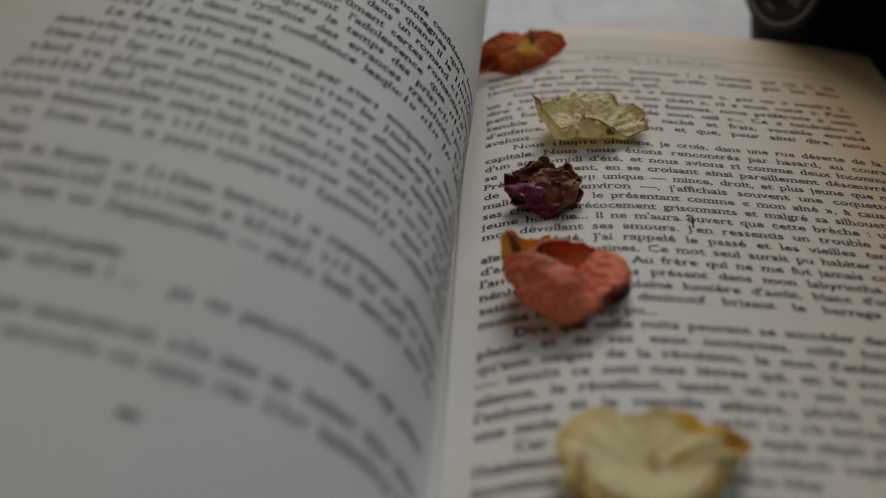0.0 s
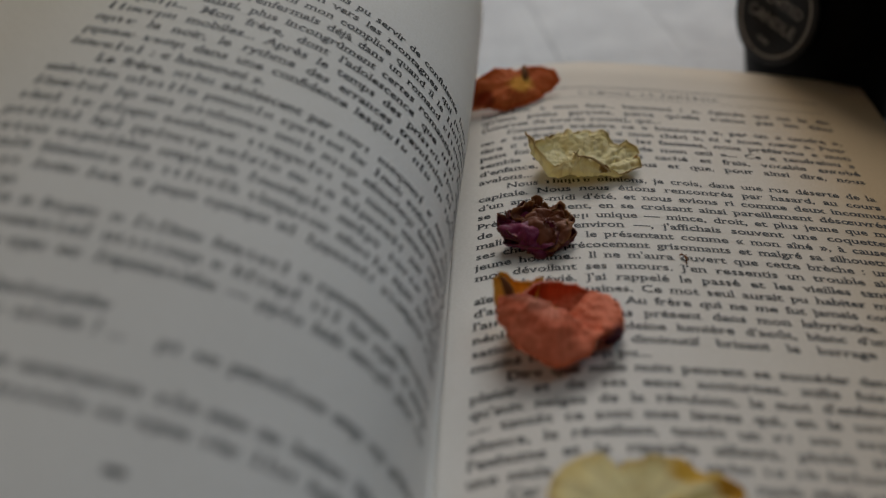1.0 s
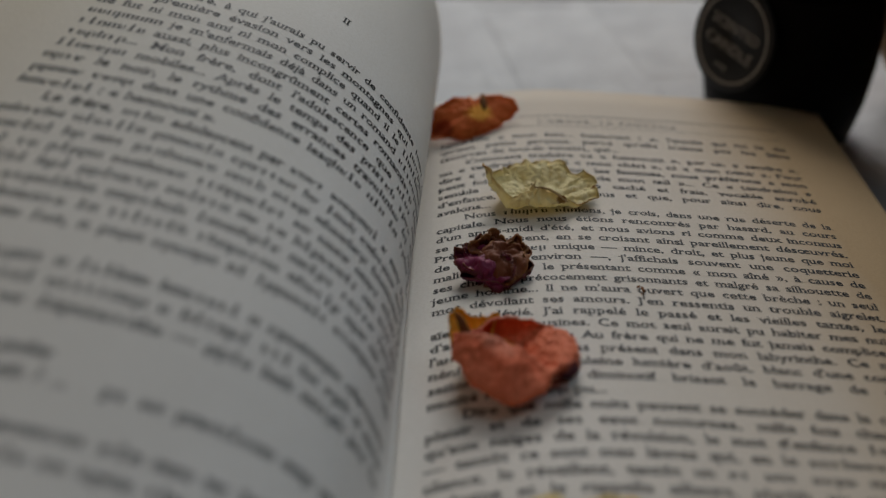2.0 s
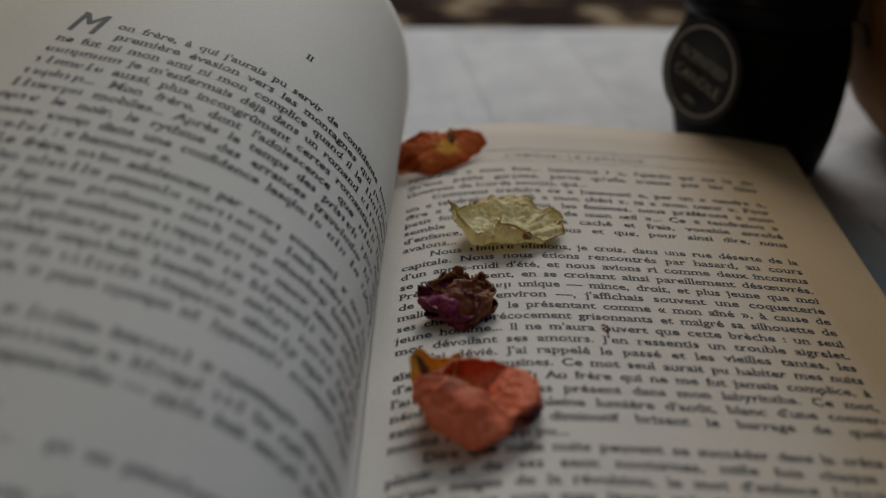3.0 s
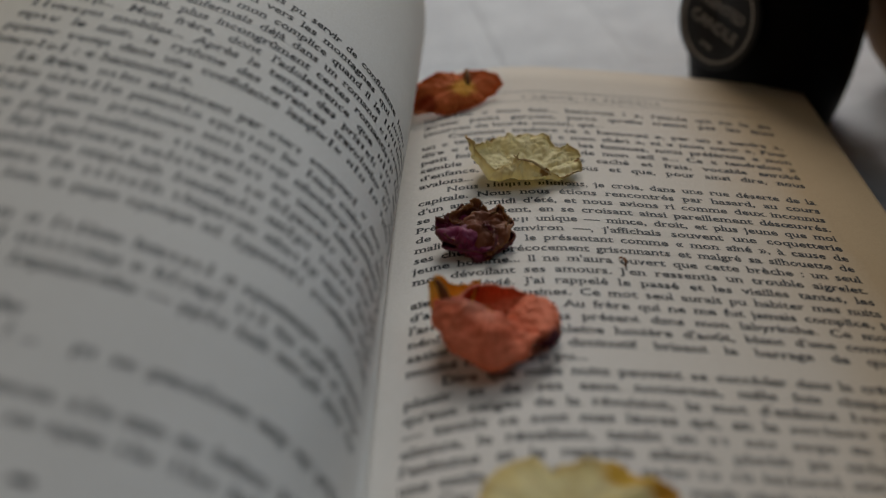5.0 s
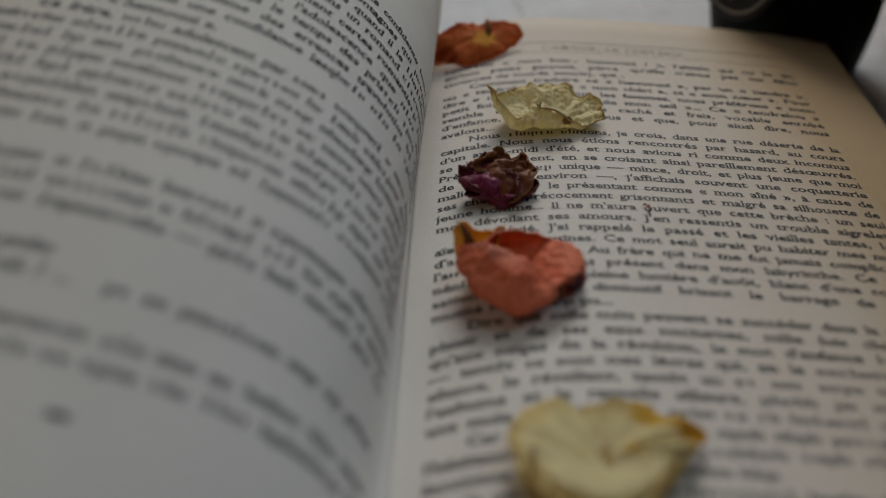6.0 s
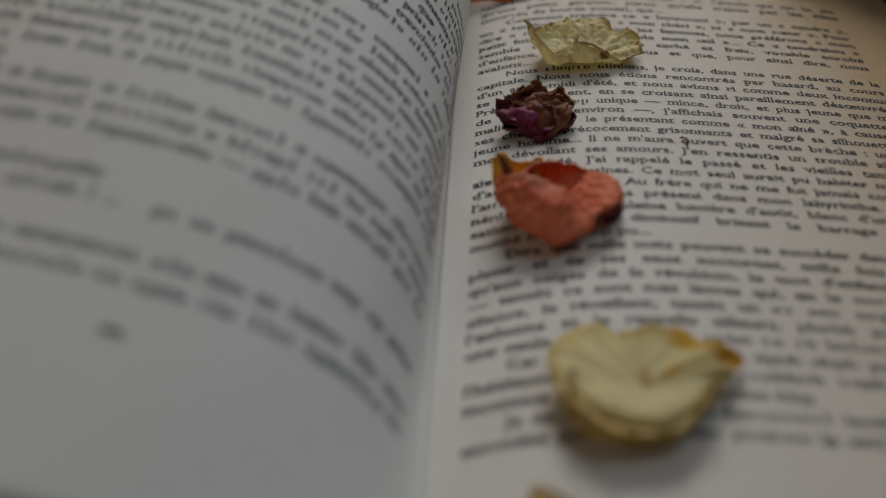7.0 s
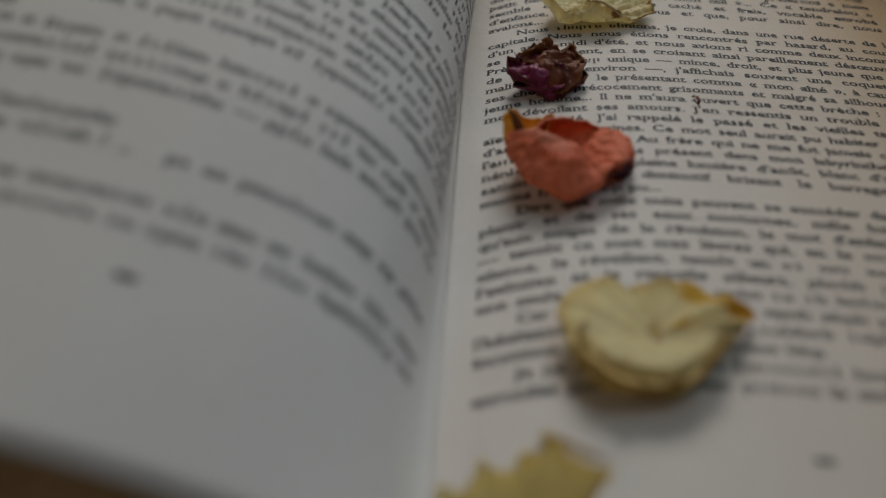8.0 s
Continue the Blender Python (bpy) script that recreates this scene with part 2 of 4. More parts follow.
def sheet(at, nu, nv, thick, bm=None):
    """A curved sheet with real thickness: at(u, v) in 0..1 gives place; UVs are u, v."""
    bm = bm or bmesh.new()
    uv = bm.loops.layers.uv.verify()
    us, vs = np.linspace(0, 1, nu), np.linspace(0, 1, nv)
    grid = [[Vector(at(u, v)) for v in vs] for u in us]
    top, low = [], []
    for i in range(nu):
        top.append([]), low.append([])
        for j in range(nv):
            du = grid[min(i + 1, nu - 1)][j] - grid[max(i - 1, 0)][j]
            dv = grid[i][min(j + 1, nv - 1)] - grid[i][max(j - 1, 0)]
            n = du.cross(dv)
            n = n.normalized() if n.length > 0 else Vector((0, 0, 1))
            top[-1].append(bm.verts.new(grid[i][j]))
            low[-1].append(bm.verts.new(grid[i][j] - n * thick))

    def quad(vs4, uvs):
        f = bm.faces.new(vs4)
        for loop, c in zip(f.loops, uvs):
            loop[uv].uv = c

    for i in range(nu - 1):
        for j in range(nv - 1):
            c = [(us[i], vs[j]), (us[i + 1], vs[j]), (us[i + 1], vs[j + 1]), (us[i], vs[j + 1])]
            quad((top[i][j], top[i + 1][j], top[i + 1][j + 1], top[i][j + 1]), c)
            quad((low[i][j], low[i][j + 1], low[i + 1][j + 1], low[i + 1][j]), [c[0], c[3], c[2], c[1]])
    for i in range(nu - 1):
        for j, flip in ((0, False), (nv - 1, True)):
            q = (top[i][j], low[i][j], low[i + 1][j], top[i + 1][j])
            quad(q[::-1] if flip else q, [(us[i], vs[j])] * 4)
    for j in range(nv - 1):
        for i, flip in ((0, True), (nu - 1, False)):
            q = (top[i][j], low[i][j], low[i][j + 1], top[i][j + 1])
            quad(q[::-1] if flip else q, [(us[i], vs[j])] * 4)
    return bm


# ---- the room that closes the place ----
def room():
    z0, z1, half, t = TABLE - 0.74, TABLE + 2.2, 1.7, 0.12
    far, east = WINDOW[1] + 0.16, SIDE_FILL_WINDOW[0] + 0.2
    bm = bmesh.new()
    box(bm, (-half - t, -half - t, z0 - 0.1), (east + t, far + t, z0))
    tagged(part("floor", bm, FLOOR, None, smooth=False), "brown wooden floor of the room", "floor", kind="structure")
    bm = bmesh.new()
    box(bm, (-half - t, -half - t, z1), (east + t, far + t, z1 + 0.1))
    tagged(part("ceiling", bm, WALL, None, smooth=False), "plain pale ceiling", "ceiling", kind="structure")
    for name, lo, hi in (("wall_south", (-half, -half - t, z0), (east, -half, z1)),
                         ("wall_west", (-half - t, -half - t, z0), (-half, far + t, z1))):
        bm = bmesh.new()
        box(bm, lo, hi)
        tagged(part(name, bm, WALL, None, smooth=False), "plain pale painted room wall", "wall", kind="structure")
    # the far wall, close behind the table, and the east wall have window openings in them, the east one added for the
    # fill
    wx0, wx1, wz0, wz1 = WINDOW[0] - 0.32, WINDOW[0] + 0.32, WINDOW[2] - 0.26, WINDOW[2] + 0.26
    bm = bmesh.new()
    box(bm, (-half, far, z0), (wx0, far + t, z1))
    box(bm, (wx1, far, z0), (east, far + t, z1))
    box(bm, (wx0, far, z0), (wx1, far + t, wz0))
    box(bm, (wx0, far, wz1), (wx1, far + t, z1))
    tagged(part("wall_north", bm, WALL, None, smooth=False), "plain pale painted wall with a window opening", "wall", kind="structure")
    wy0, wy1, wz0, wz1 = SIDE_FILL_WINDOW[1] - 0.55, SIDE_FILL_WINDOW[1] + 0.55, SIDE_FILL_WINDOW[2] - 0.48, SIDE_FILL_WINDOW[2] + 0.48
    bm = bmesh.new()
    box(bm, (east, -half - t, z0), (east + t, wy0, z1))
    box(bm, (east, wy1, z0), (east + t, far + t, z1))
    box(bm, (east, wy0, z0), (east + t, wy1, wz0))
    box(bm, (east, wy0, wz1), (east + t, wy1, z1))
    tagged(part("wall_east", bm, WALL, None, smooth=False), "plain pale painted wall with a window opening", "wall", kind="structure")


room()


def table():
    top = thing("table", (0.05, 0.05, TABLE - 0.74), "dark wooden table under a patterned cloth", "table")
    bm = bmesh.new()
    box(bm, (-0.55, -0.40, TABLE - 0.032), (0.65, 0.50, TABLE - 0.006))
    bmesh.ops.bevel(bm, geom=bm.edges[:], offset=0.004, segments=2, affect="EDGES")
    part("tabletop", bm, FLOOR, top)
    for x in (-0.5, 0.6):
        for y in (-0.35, 0.45):
            bm = bmesh.new()
            box(bm, (x - 0.025, y - 0.025, TABLE - 0.74), (x + 0.025, y + 0.025, TABLE - 0.032))
            part("leg", bm, FLOOR, top)
    cloth = thing("tablecloth", (0.05, 0.05, TABLE - 0.006), "dark brown cloth with ragged cream pattern on the table", "tablecloth")

    def at(u, v):
        x, y = -0.545 + 1.19 * u, -0.395 + 0.89 * v
        return x, y, TABLE - 0.0035 + 0.0012 * noise.noise((x * 14, y * 14, 2.0))
    part("fabric", sheet(at, 120, 90, 0.0012), CLOTH, cloth)


table()


# ---- the book ----
Y_HEAD, Y_FOOT = 3.1, -18.15
STATIONS = {
    -18.15: [(0.90, -0.12), (0.80, -0.09), (0.70, -0.02), (0.60, 0.08), (0.22, 0.46), (-0.2, 0.80), (-0.7, 1.10), (-1.25, 1.38), (-1.77, 1.65),
             (-2.34, 1.90), (-2.91, 2.12), (-3.47, 2.33), (-4.6, 2.68), (-6.2, 3.02), (-8.2, 3.2), (-10.8, 3.1)],
    -15.12: [(0.90, -0.12), (0.80, -0.06), (0.72, 0.05), (0.64, 0.19), (0.45, 0.52), (0.09, 1.08), (-0.19, 1.43), (-0.54, 1.76), (-1.03, 2.06),
             (-1.72, 2.39), (-2.40, 2.67), (-3.07, 2.90), (-3.89, 3.12), (-5.2, 3.38), (-7.0, 3.58), (-9.8, 3.6)],
    -11.12: [(0.90, -0.12), (0.83, 0.0), (0.80, 0.25), (0.70, 0.85), (0.52, 1.45), (0.33, 1.80), (0.0, 2.20), (-0.5, 2.68), (-0.88, 2.92),
             (-1.46, 3.25), (-2.26, 3.59), (-2.8, 3.76), (-3.5, 3.95), (-4.4, 4.14), (-6.0, 4.38), (-8.8, 4.5)],
    -4.4: [(0.90, -0.12), (0.91, 0.03), (0.98, 0.28), (1.10, 1.2), (1.02, 2.0), (0.72, 2.66), (0.18, 3.41), (-0.28, 3.85), (-0.85, 4.30),
           (-1.44, 4.64), (-2.25, 4.97), (-3.06, 5.22), (-4.11, 5.48), (-5.4, 5.72), (-7.2, 5.92), (-9.0, 5.95)],
    3.0: [(0.90, -0.12), (0.95, 0.0), (1.10, 0.2), (1.31, 1.03), (1.36, 2.16), (1.16, 3.25), (0.66, 4.15), (-0.1, 4.86), (-1.0, 5.40),
          (-2.2, 5.90), (-3.4, 6.26), (-4.6, 6.52), (-6.2, 6.75), (-8.0, 6.85)],
}
RIGHT = [(0.90, -0.12), (1.0, -0.11), (1.15, -0.07), (1.4, 0.0), (2.15, 0.20), (3.1, 0.33), (4.2, 0.395), (5.4, 0.36), (6.6, 0.29),
         (7.8, 0.21), (9.0, 0.12), (10.2, 0.0), (11.1, -0.13), (11.9, -0.28)]
LENGTH = 12.0


def smooth_curve(points, samples=900):
    """Catmull-Rom through the points, with its running length."""
    p = np.array([points[0], *points, points[-1]], float)
    p[0], p[-1] = 2 * p[1] - p[2], 2 * p[-2] - p[-3]
    out = []
    for i in range(1, len(p) - 2):
        t = np.linspace(0, 1, samples // len(points), endpoint=False)[:, None]
        a, b, c, d = p[i - 1], p[i], p[i + 1], p[i + 2]
        out.append(0.5 * (2 * b + (c - a) * t + (2 * a - 5 * b + 4 * c - d) * t ** 2 + (3 * b - a - 3 * c + d) * t ** 3))
    q = np.vstack(out + [p[-2:-1]])
    s = np.concatenate([[0], np.cumsum(np.hypot(*np.diff(q, axis=0).T))])
    return s, q


def evened(curve, soft=0.55):
    """The same curve with the small kinks ironed out of it, past the tight bend at the fold."""
    ss, q = curve
    run = np.arange(0, ss[-1], 0.02)
    flat = np.stack([np.interp(run, ss, q[:, i]) for i in (0, 1)], 1)
    reach = int(3 * soft / 0.02)
    kernel = np.exp(-0.5 * (np.arange(-reach, reach + 1) * 0.02 / soft) ** 2)
    kernel /= kernel.sum()
    head, tail = 2 * flat[0] - flat[reach:0:-1], 2 * flat[-1] - flat[-2:-reach - 2:-1]
    padded = np.vstack([head, flat, tail])
    even = np.stack([np.convolve(padded[:, i], kernel, "valid") for i in (0, 1)], 1)
    w = np.clip((run - 0.7) / 1.8, 0, 1)[:, None]
    w = w * w * (3 - 2 * w)
    q2 = flat * (1 - w) + even * w
    return np.concatenate([[0], np.cumsum(np.hypot(*np.diff(q2, axis=0).T))]), q2


LEFT_CURVES = [(y, *evened(smooth_curve(pts))) for y, pts in sorted(STATIONS.items())]
RS, RQ = smooth_curve(RIGHT)


def left_raw(s, y):
    """Cubic through the stations along y, a straight run past the last ones."""
    ys = [c[0] for c in LEFT_CURVES]
    k = min(max(int(np.searchsorted(ys, y)) - 1, 0), len(ys) - 2)
    at = [np.array([np.interp(s, ss, q[:, 0]), np.interp(s, ss, q[:, 1])]) for _, ss, q in LEFT_CURVES]

    def slope(i):
        lo, hi = max(i - 1, 0), min(i + 1, len(ys) - 1)
        return (at[hi] - at[lo]) / (ys[hi] - ys[lo])
    wide = ys[k + 1] - ys[k]
    f = (y - ys[k]) / wide
    g = min(max(f, 0.0), 1.0)
    p = ((2 * g ** 3 - 3 * g * g + 1) * at[k] + (g ** 3 - 2 * g * g + g) * wide * slope(k)
         + (3 * g * g - 2 * g ** 3) * at[k + 1] + (g ** 3 - g * g) * wide * slope(k + 1))
    if f != g:
        p = p + (f - g) * wide * slope(k if f < 0 else k + 1)
    x, z = float(p[0]), float(p[1])
    near_foot = min(1.0, max(0.0, (-7.5 - y) / 5.0))
    dip = 0.15 * near_foot * near_foot * (3 - 2 * near_foot) * math.exp(-(s / 0.5) ** 2)
    return x, y, z - dip


def on_left(s, y, lift=0.0):
    """Place in metres on the arched page, s cm from the fold, lifted off the paper by lift cm."""
    a = Vector(left_raw(s, y))
    if lift:
        du = Vector(left_raw(s + 0.05, y)) - Vector(left_raw(s - 0.05, y))
        dv = Vector(left_raw(s, y + 0.05)) - Vector(left_raw(s, y - 0.05))
        a += dv.cross(du).normalized() * lift
    return a * CM


def on_right(x, y, lift=0.0):
    """Place in metres on the flatter page, x cm across."""
    z = float(np.interp(x, RQ[:, 0], RQ[:, 1]))
    near_foot = min(1.0, max(0.0, (-7.5 - y) / 5.0))
    dip = 0.15 * near_foot * near_foot * (3 - 2 * near_foot) * math.exp(-((x - 0.8) / 1.7) ** 2)
    return Vector((x, y, z - dip + lift)) * CM


def on_right_s(s, y):
    return on_right(float(np.interp(s, RS, RQ[:, 0])), y)


book = thing("book", (0.0, -0.077, TABLE), "open paperback novel with cream pages arching up at one side", "book")
R_LEN = float(RS[-1])
right_page = part("right_page", sheet(lambda u, v: on_right_s(u * R_LEN, Y_FOOT + (Y_HEAD - Y_FOOT) * v), 150, 24, 0.0001), PAPER, book, "cream printed page")
left_page = part("left_page", sheet(lambda u, v: on_left((1 - u) * LENGTH, Y_FOOT - 0.22 + (Y_HEAD - Y_FOOT + 0.22) * v), 200, 60, 0.0001), PAPER_COOL_LIT, book, "arched cream printed page")
# u runs from the fore-edge here: turn it, so that age and painted shade grow towards the fore-edge
for loop in left_page.data.uv_layers[0].data:
    loop.uv = (1 - loop.uv[0], loop.uv[1])
for k in (1, 2, 3):
    part("leaf", sheet(lambda u, v: on_left((1 - u) * (LENGTH - 0.03 * k), Y_FOOT + 0.02 * k + (Y_HEAD - Y_FOOT - 0.05 * k) * v, -0.035 * k - 0.16 * (k - 1) * max(0, 1 - u - 0.35)), 90, 20, 0.0001), PAPER_COOL_LIT, book)


def right_block():
    """The leaves under the flatter page, as one closed stack with stepped edges."""
    bm = bmesh.new()
    floor_z = TABLE + 0.0016
    layers = 26
    rings = []
    xs = np.linspace(0.15, 0.985, 26) * R_LEN
    for k in range(layers + 1):
        f = k / layers
        jx, jy = 0.0004 * math.sin(k * 2.4), 0.0003 * math.sin(k * 3.7)
        ring = []
        for y, row in ((Y_FOOT + 0.02, xs), (Y_HEAD - 0.02, xs[::-1])):
            for s in row:
                p = on_right_s(s, y)
                top = p.z - 0.0004
                ring.append(bm.verts.new((p.x + jx * (s == xs[-1]), p.y + jy, floor_z + (top - floor_z) * f)))
        rings.append(ring)
    for a, b in zip(rings, rings[1:]):
        for i in range(len(a)):
            j = (i + 1) % len(a)
            bm.faces.new((a[i], a[j], b[j], b[i]))
    n = len(xs)
    for ring, flip in ((rings[0], True), (rings[-1], False)):
        for i in range(n - 1):
            q = (ring[i], ring[i + 1], ring[2 * n - 2 - i], ring[2 * n - 1 - i])
            bm.faces.new(q[::-1] if flip else q)
    part("page_block", bm, BLOCK, book, "stack of yellowed page edges", smooth=False)


right_block()


def left_block():
    """The pressed leaves that stay low under the arched ones."""
    def at(u, v):
        s = (1 - u)
        x = 0.5 - 11.0 * s
        z = -1.0 + 0.4 * math.sin(min(1, s * 1.4) * math.pi / 2) - 0.35 * s
        return Vector((x, Y_FOOT + 0.7 + (Y_HEAD - Y_FOOT - 0.75) * v, z)) * CM
    part("page_block", sheet(at, 40, 6, 0.0095), BLOCK, book, "stack of yellowed page edges")


left_block()
for name, x0, x1 in (("back_cover", 0.0, 12.1), ("front_cover", -11.2, 0.0)):
    bm = bmesh.new()
    box(bm, (x0 * CM, (Y_FOOT - 0.05) * CM, TABLE + 0.0002), (x1 * CM, (Y_HEAD + 0.05) * CM, TABLE + 0.0012))
    part(name, bm, COVER, book, "thin card cover", smooth=False)

# ---- print ----
TEXT_X0, TEXT_X1, PITCH = 1.4, 10.2, 0.40
GLYPHS = {}
# where upright strokes end in small feet: l, m, r = which stroke; b baseline, x x-height, a ascender, d descender
FEET = {"a": "rb", "b": "la", "d": "ra rb", "f": "cb", "h": "la lb rb", "i": "cb lx", "j": "lx", "k": "la lb rb", "l": "cb la", "m": "lx lb mb rb",
        "n": "lx lb rb", "p": "lx ld", "q": "rd", "r": "lx lb", "t": "", "u": "lx rx rb", "v": "lx rx", "w": "lx rx", "x": "lx rx lb rb", "y": "lx rx",
        "A": "lb rb", "D": "lb la", "I": "cb ca", "J": "ca", "L": "lb la", "M": "lb rb la ra", "N": "lb la ra", "P": "lb la", "R": "lb rb la",
        "F": "lb la", "E": "lb la", "T": "cb", "H": "lb rb la ra", "U": "la ra", "C": "", "S": "", "O": ""}


def plain(ch):
    return {"é": "e", "è": "e", "ê": "e", "à": "a", "â": "a", "î": "i", "ï": "i", "û": "u", "ù": "u", "ô": "o", "ç": "c", "œ": "o", "Ç": "C"}.get(ch, ch)


def glyph_mesh(text, weight=0.018):
    cu = bpy.data.curves.new("glyph", "FONT")
    cu.body, cu.resolution_u, cu.offset = text, 2, weight
    ob = bpy.data.objects.new("glyph", cu)
    scene.collection.objects.link(ob)
    bpy.context.view_layer.update()
    me = bpy.data.meshes.new_from_object(ob.evaluated_get(bpy.context.evaluated_depsgraph_get()))
    v = np.array([x.co[:2] for x in me.vertices]).reshape(-1, 2)
    f = [tuple(p.vertices) for p in me.polygons]
    bpy.data.objects.remove(ob)
    bpy.data.curves.remove(cu)
    bpy.data.meshes.remove(me)
    return v, f


def extent(text):
    v, _ = glyph_mesh(text)
    return v[:, 0].max() - v[:, 0].min()


BARE = extent("ll")
XH = glyph_mesh("x")[0][:, 1].max()
ASC = glyph_mesh("l")[0][:, 1].max()
CAP = glyph_mesh("H")[0][:, 1].max()
DESC = glyph_mesh("p")[0][:, 1].min()
STROKE = extent("l")


def glyph(ch, feet=True):
    """Outline of one letter with small feet on its strokes: vertices, faces, advance (in units of the type's size)."""
    if feet and ch in GLYPHS:
        return GLYPHS[ch]
    if ch == " ":
        GLYPHS[ch] = (np.zeros((0, 2)), [], 0.30)
        return GLYPHS[ch]
    v, f = glyph_mesh(ch, 0.018 if feet else 0.0)
    adv = extent("l" + ch + "l") - BARE
    lo, hi = v[:, 0].min(), v[:, 0].max()
    levels = {"b": 0.0, "x": XH, "a": CAP if ch.isupper() else ASC, "d": DESC}
    out, thin = STROKE * 0.62, 0.045
    for foot in (FEET.get(plain(ch), "") if feet else "").split():
        x = {"l": lo + STROKE / 2, "r": hi - STROKE / 2, "c": (lo + hi) / 2, "m": (lo + hi) / 2}[foot[0]]
        y = levels[foot[1]]
        y0, y1 = (y, y + thin) if foot[1] in "bd" else (y - thin, y)
        x0 = x - STROKE / 2 - out
        x1 = x + STROKE / 2 + (out if foot[1] in "bd" or ch.isupper() else 0)
        n = len(v)
        v = np.vstack([v, [(x0, y0), (x1, y0), (x1, y1), (x0, y1)]])
        f = f + [(n, n + 1, n + 2, n + 3)]
    if feet:
        GLYPHS[ch] = (v, f, adv)
    return v, f, adv


BAR_KINDS = [((0.04, 0.15, 0, 1), (0.33, 0.15, 0, 1)), ((0.04, 0.15, 0, 1), (0.33, 0.15, 0, 1), (0.19, 0.14, 0.84, 1)), ((0.05, 0.16, 0.05, 0.95), (0.32, 0.13, 0.1, 0.9), (0.2, 0.12, 0, 0.16)), ((0.16, 0.16, 0, 1.5), (0.08, 0.34, 0, 0.1)),
             ((0.05, 0.15, 0, 1.45), (0.33, 0.14, 0, 1)), ((0.05, 0.15, -0.45, 1), (0.33, 0.14, 0, 1)), ((0.05, 0.24, 0.84, 1), (0.14, 0.16, 0, 0.86)), ((0.18, 0.22, 0.0, 0.16), (0.04, 0.15, 0.05, 0.95), (0.32, 0.12, 0.5, 0.95), (0.18, 0.14, 0.46, 0.58))]
bar_dice = random.Random(5)


def bars():
    """A letter that cannot be read: one to three plain bars."""
    v, f = [], []
    for x, w, y0, y1 in bar_dice.choice(BAR_KINDS):
        n = len(v)
        v += [(x, y0 * XH), (x + w, y0 * XH), (x + w, y1 * XH), (x, y1 * XH)]
        f.append((n, n + 1, n + 2, n + 3))
    return v, f, 0.53


TYPE = 0.158 / XH * 1.0
NARROW = 1.0


def text_line(text, x0, x1, y, place, parent, size=TYPE, fill=True, name="text_line", narrow=NARROW, slant=0.0, spaced=0.0):
    """One printed line. place(x, y, lift) puts a point of the flat layout on the paper."""
    sizes = [(0.53 if c == "#" else glyph(c)[2]) * size * narrow + spaced for c in text]
    gaps = text.count(" ")
    stretch = 1.0
    space = 0.0
    total = sum(sizes)
    if fill:
        words = total - gaps * glyph(" ")[2] * size * narrow
        least = gaps * 0.42 * size
        if words + least > x1 - x0:
            stretch = (x1 - x0 - least) / words
        space = (x1 - x0 - words * stretch) / max(1, gaps)
    verts, faces, x = [], [], x0
    for c, w in zip(text, sizes):
        v, f, _ = bars() if c == "#" else glyph(c, slant == 0)
        n = len(verts)
        for a, b in v:
            verts.append(place(x + (a + slant * b) * size * narrow * stretch, y + b * size, 0.006))
        faces += [tuple(i + n for i in q) for q in f]
        x += space if (c == " " and fill) else w * stretch
    me = bpy.data.meshes.new(name)
    off = base_of(parent)
    me.from_pydata([p - off for p in verts], [], faces)
    me.materials.append(INK)
    ob = new(name, me)
    ob.parent = parent
    return ob


RIGHT_TEXT = [
    "####### « mon foie... hannouni ! », l'aïeule qui ne le dit", "qu'aux petits garçons, parce qu'elle n'aime pas les filles", "(sources de lourds soucis), qui...|",
    ">Comment traduire ce « hannouni », par un « tendre »,", "un « tendrelou » ? Ni « mon chéri », ni « mon cœur ». Pour", "dire « ######### nous, les femmes, nous préférons « mon",
    "petit foie », ## ####ille de mon œil »... Ce « tendrelou »", "semble ###### ####que caché et frais, vocable enrobé", "d'enfance, ## ####re nous et que, pour ainsi dire, nous", "avalons...|",
    ">Nous ###### ###ions, je crois, dans une rue déserte de la", "capitale. Nous nous étions rencontrés par hasard, au cours", "d'un après-midi d'été, et nous avions ri comme deux inconnus",
    "se recon##issent, en se croisant ainsi pareillement désœuvrés.", "Près ## ## #### unique — mince, droit, et plus jeune que moi", "de ### ### environ —, j'affichais souvent une coquetterie",
    "malici##### ## le présentant comme « mon aîné », à cause de", "ses cheveux précocement grisonnants et malgré sa silhouette de", "jeune homme... Il ne m'aura ouvert que cette brèche : un seul",
    "mot dévoilant ses amours. J'en ressentis un trouble aigrelet.", ">J'ai dévié. J'ai rappelé le passé et les vieilles tantes, les", "aïeules, ### cousines. Ce mot seul aurait pu habiter mes nuits",
    "d'a###### ###### Au frère qui ne me fut jamais complice, à", "l'a### ####### pas présent dans mon labyrinthe. Ce mot,", "nén##### ## ## pleine lumière d'août, blanc d'une conver-",
    "sation #### ## diminutif brisant le barrage de quelle", "mutité ######## pu...|", ">Dire que mille nuits peuvent se succéder dans la crête du", "plaisir et de ses eaux nocturnes, mille fois chaque fois",
    "qu'aux neiges de la révulsion, le mot d'enfance ##### ###", "— tantôt ce sont mes lèvres qui, en le ####### #### ##", "silence, le réveillent, tantôt un ## ### #### ## #### ##", "l'exhume et le rappelle ailleurs, ##### ## ####### ###",
    "une seule ## ##### ### #### ## ## ####### ####### ####", ">Car ## ##### ######## #### #### ######## ########", "l'hésitante ###### ## ########## #### ######## #####", "inconnue ########### ##### ###|",
    ">Je ne ##### ###### ######### ##### nuit. ######## ##", "enroulée pour ######## ###### le ##### ######### ## ##"]
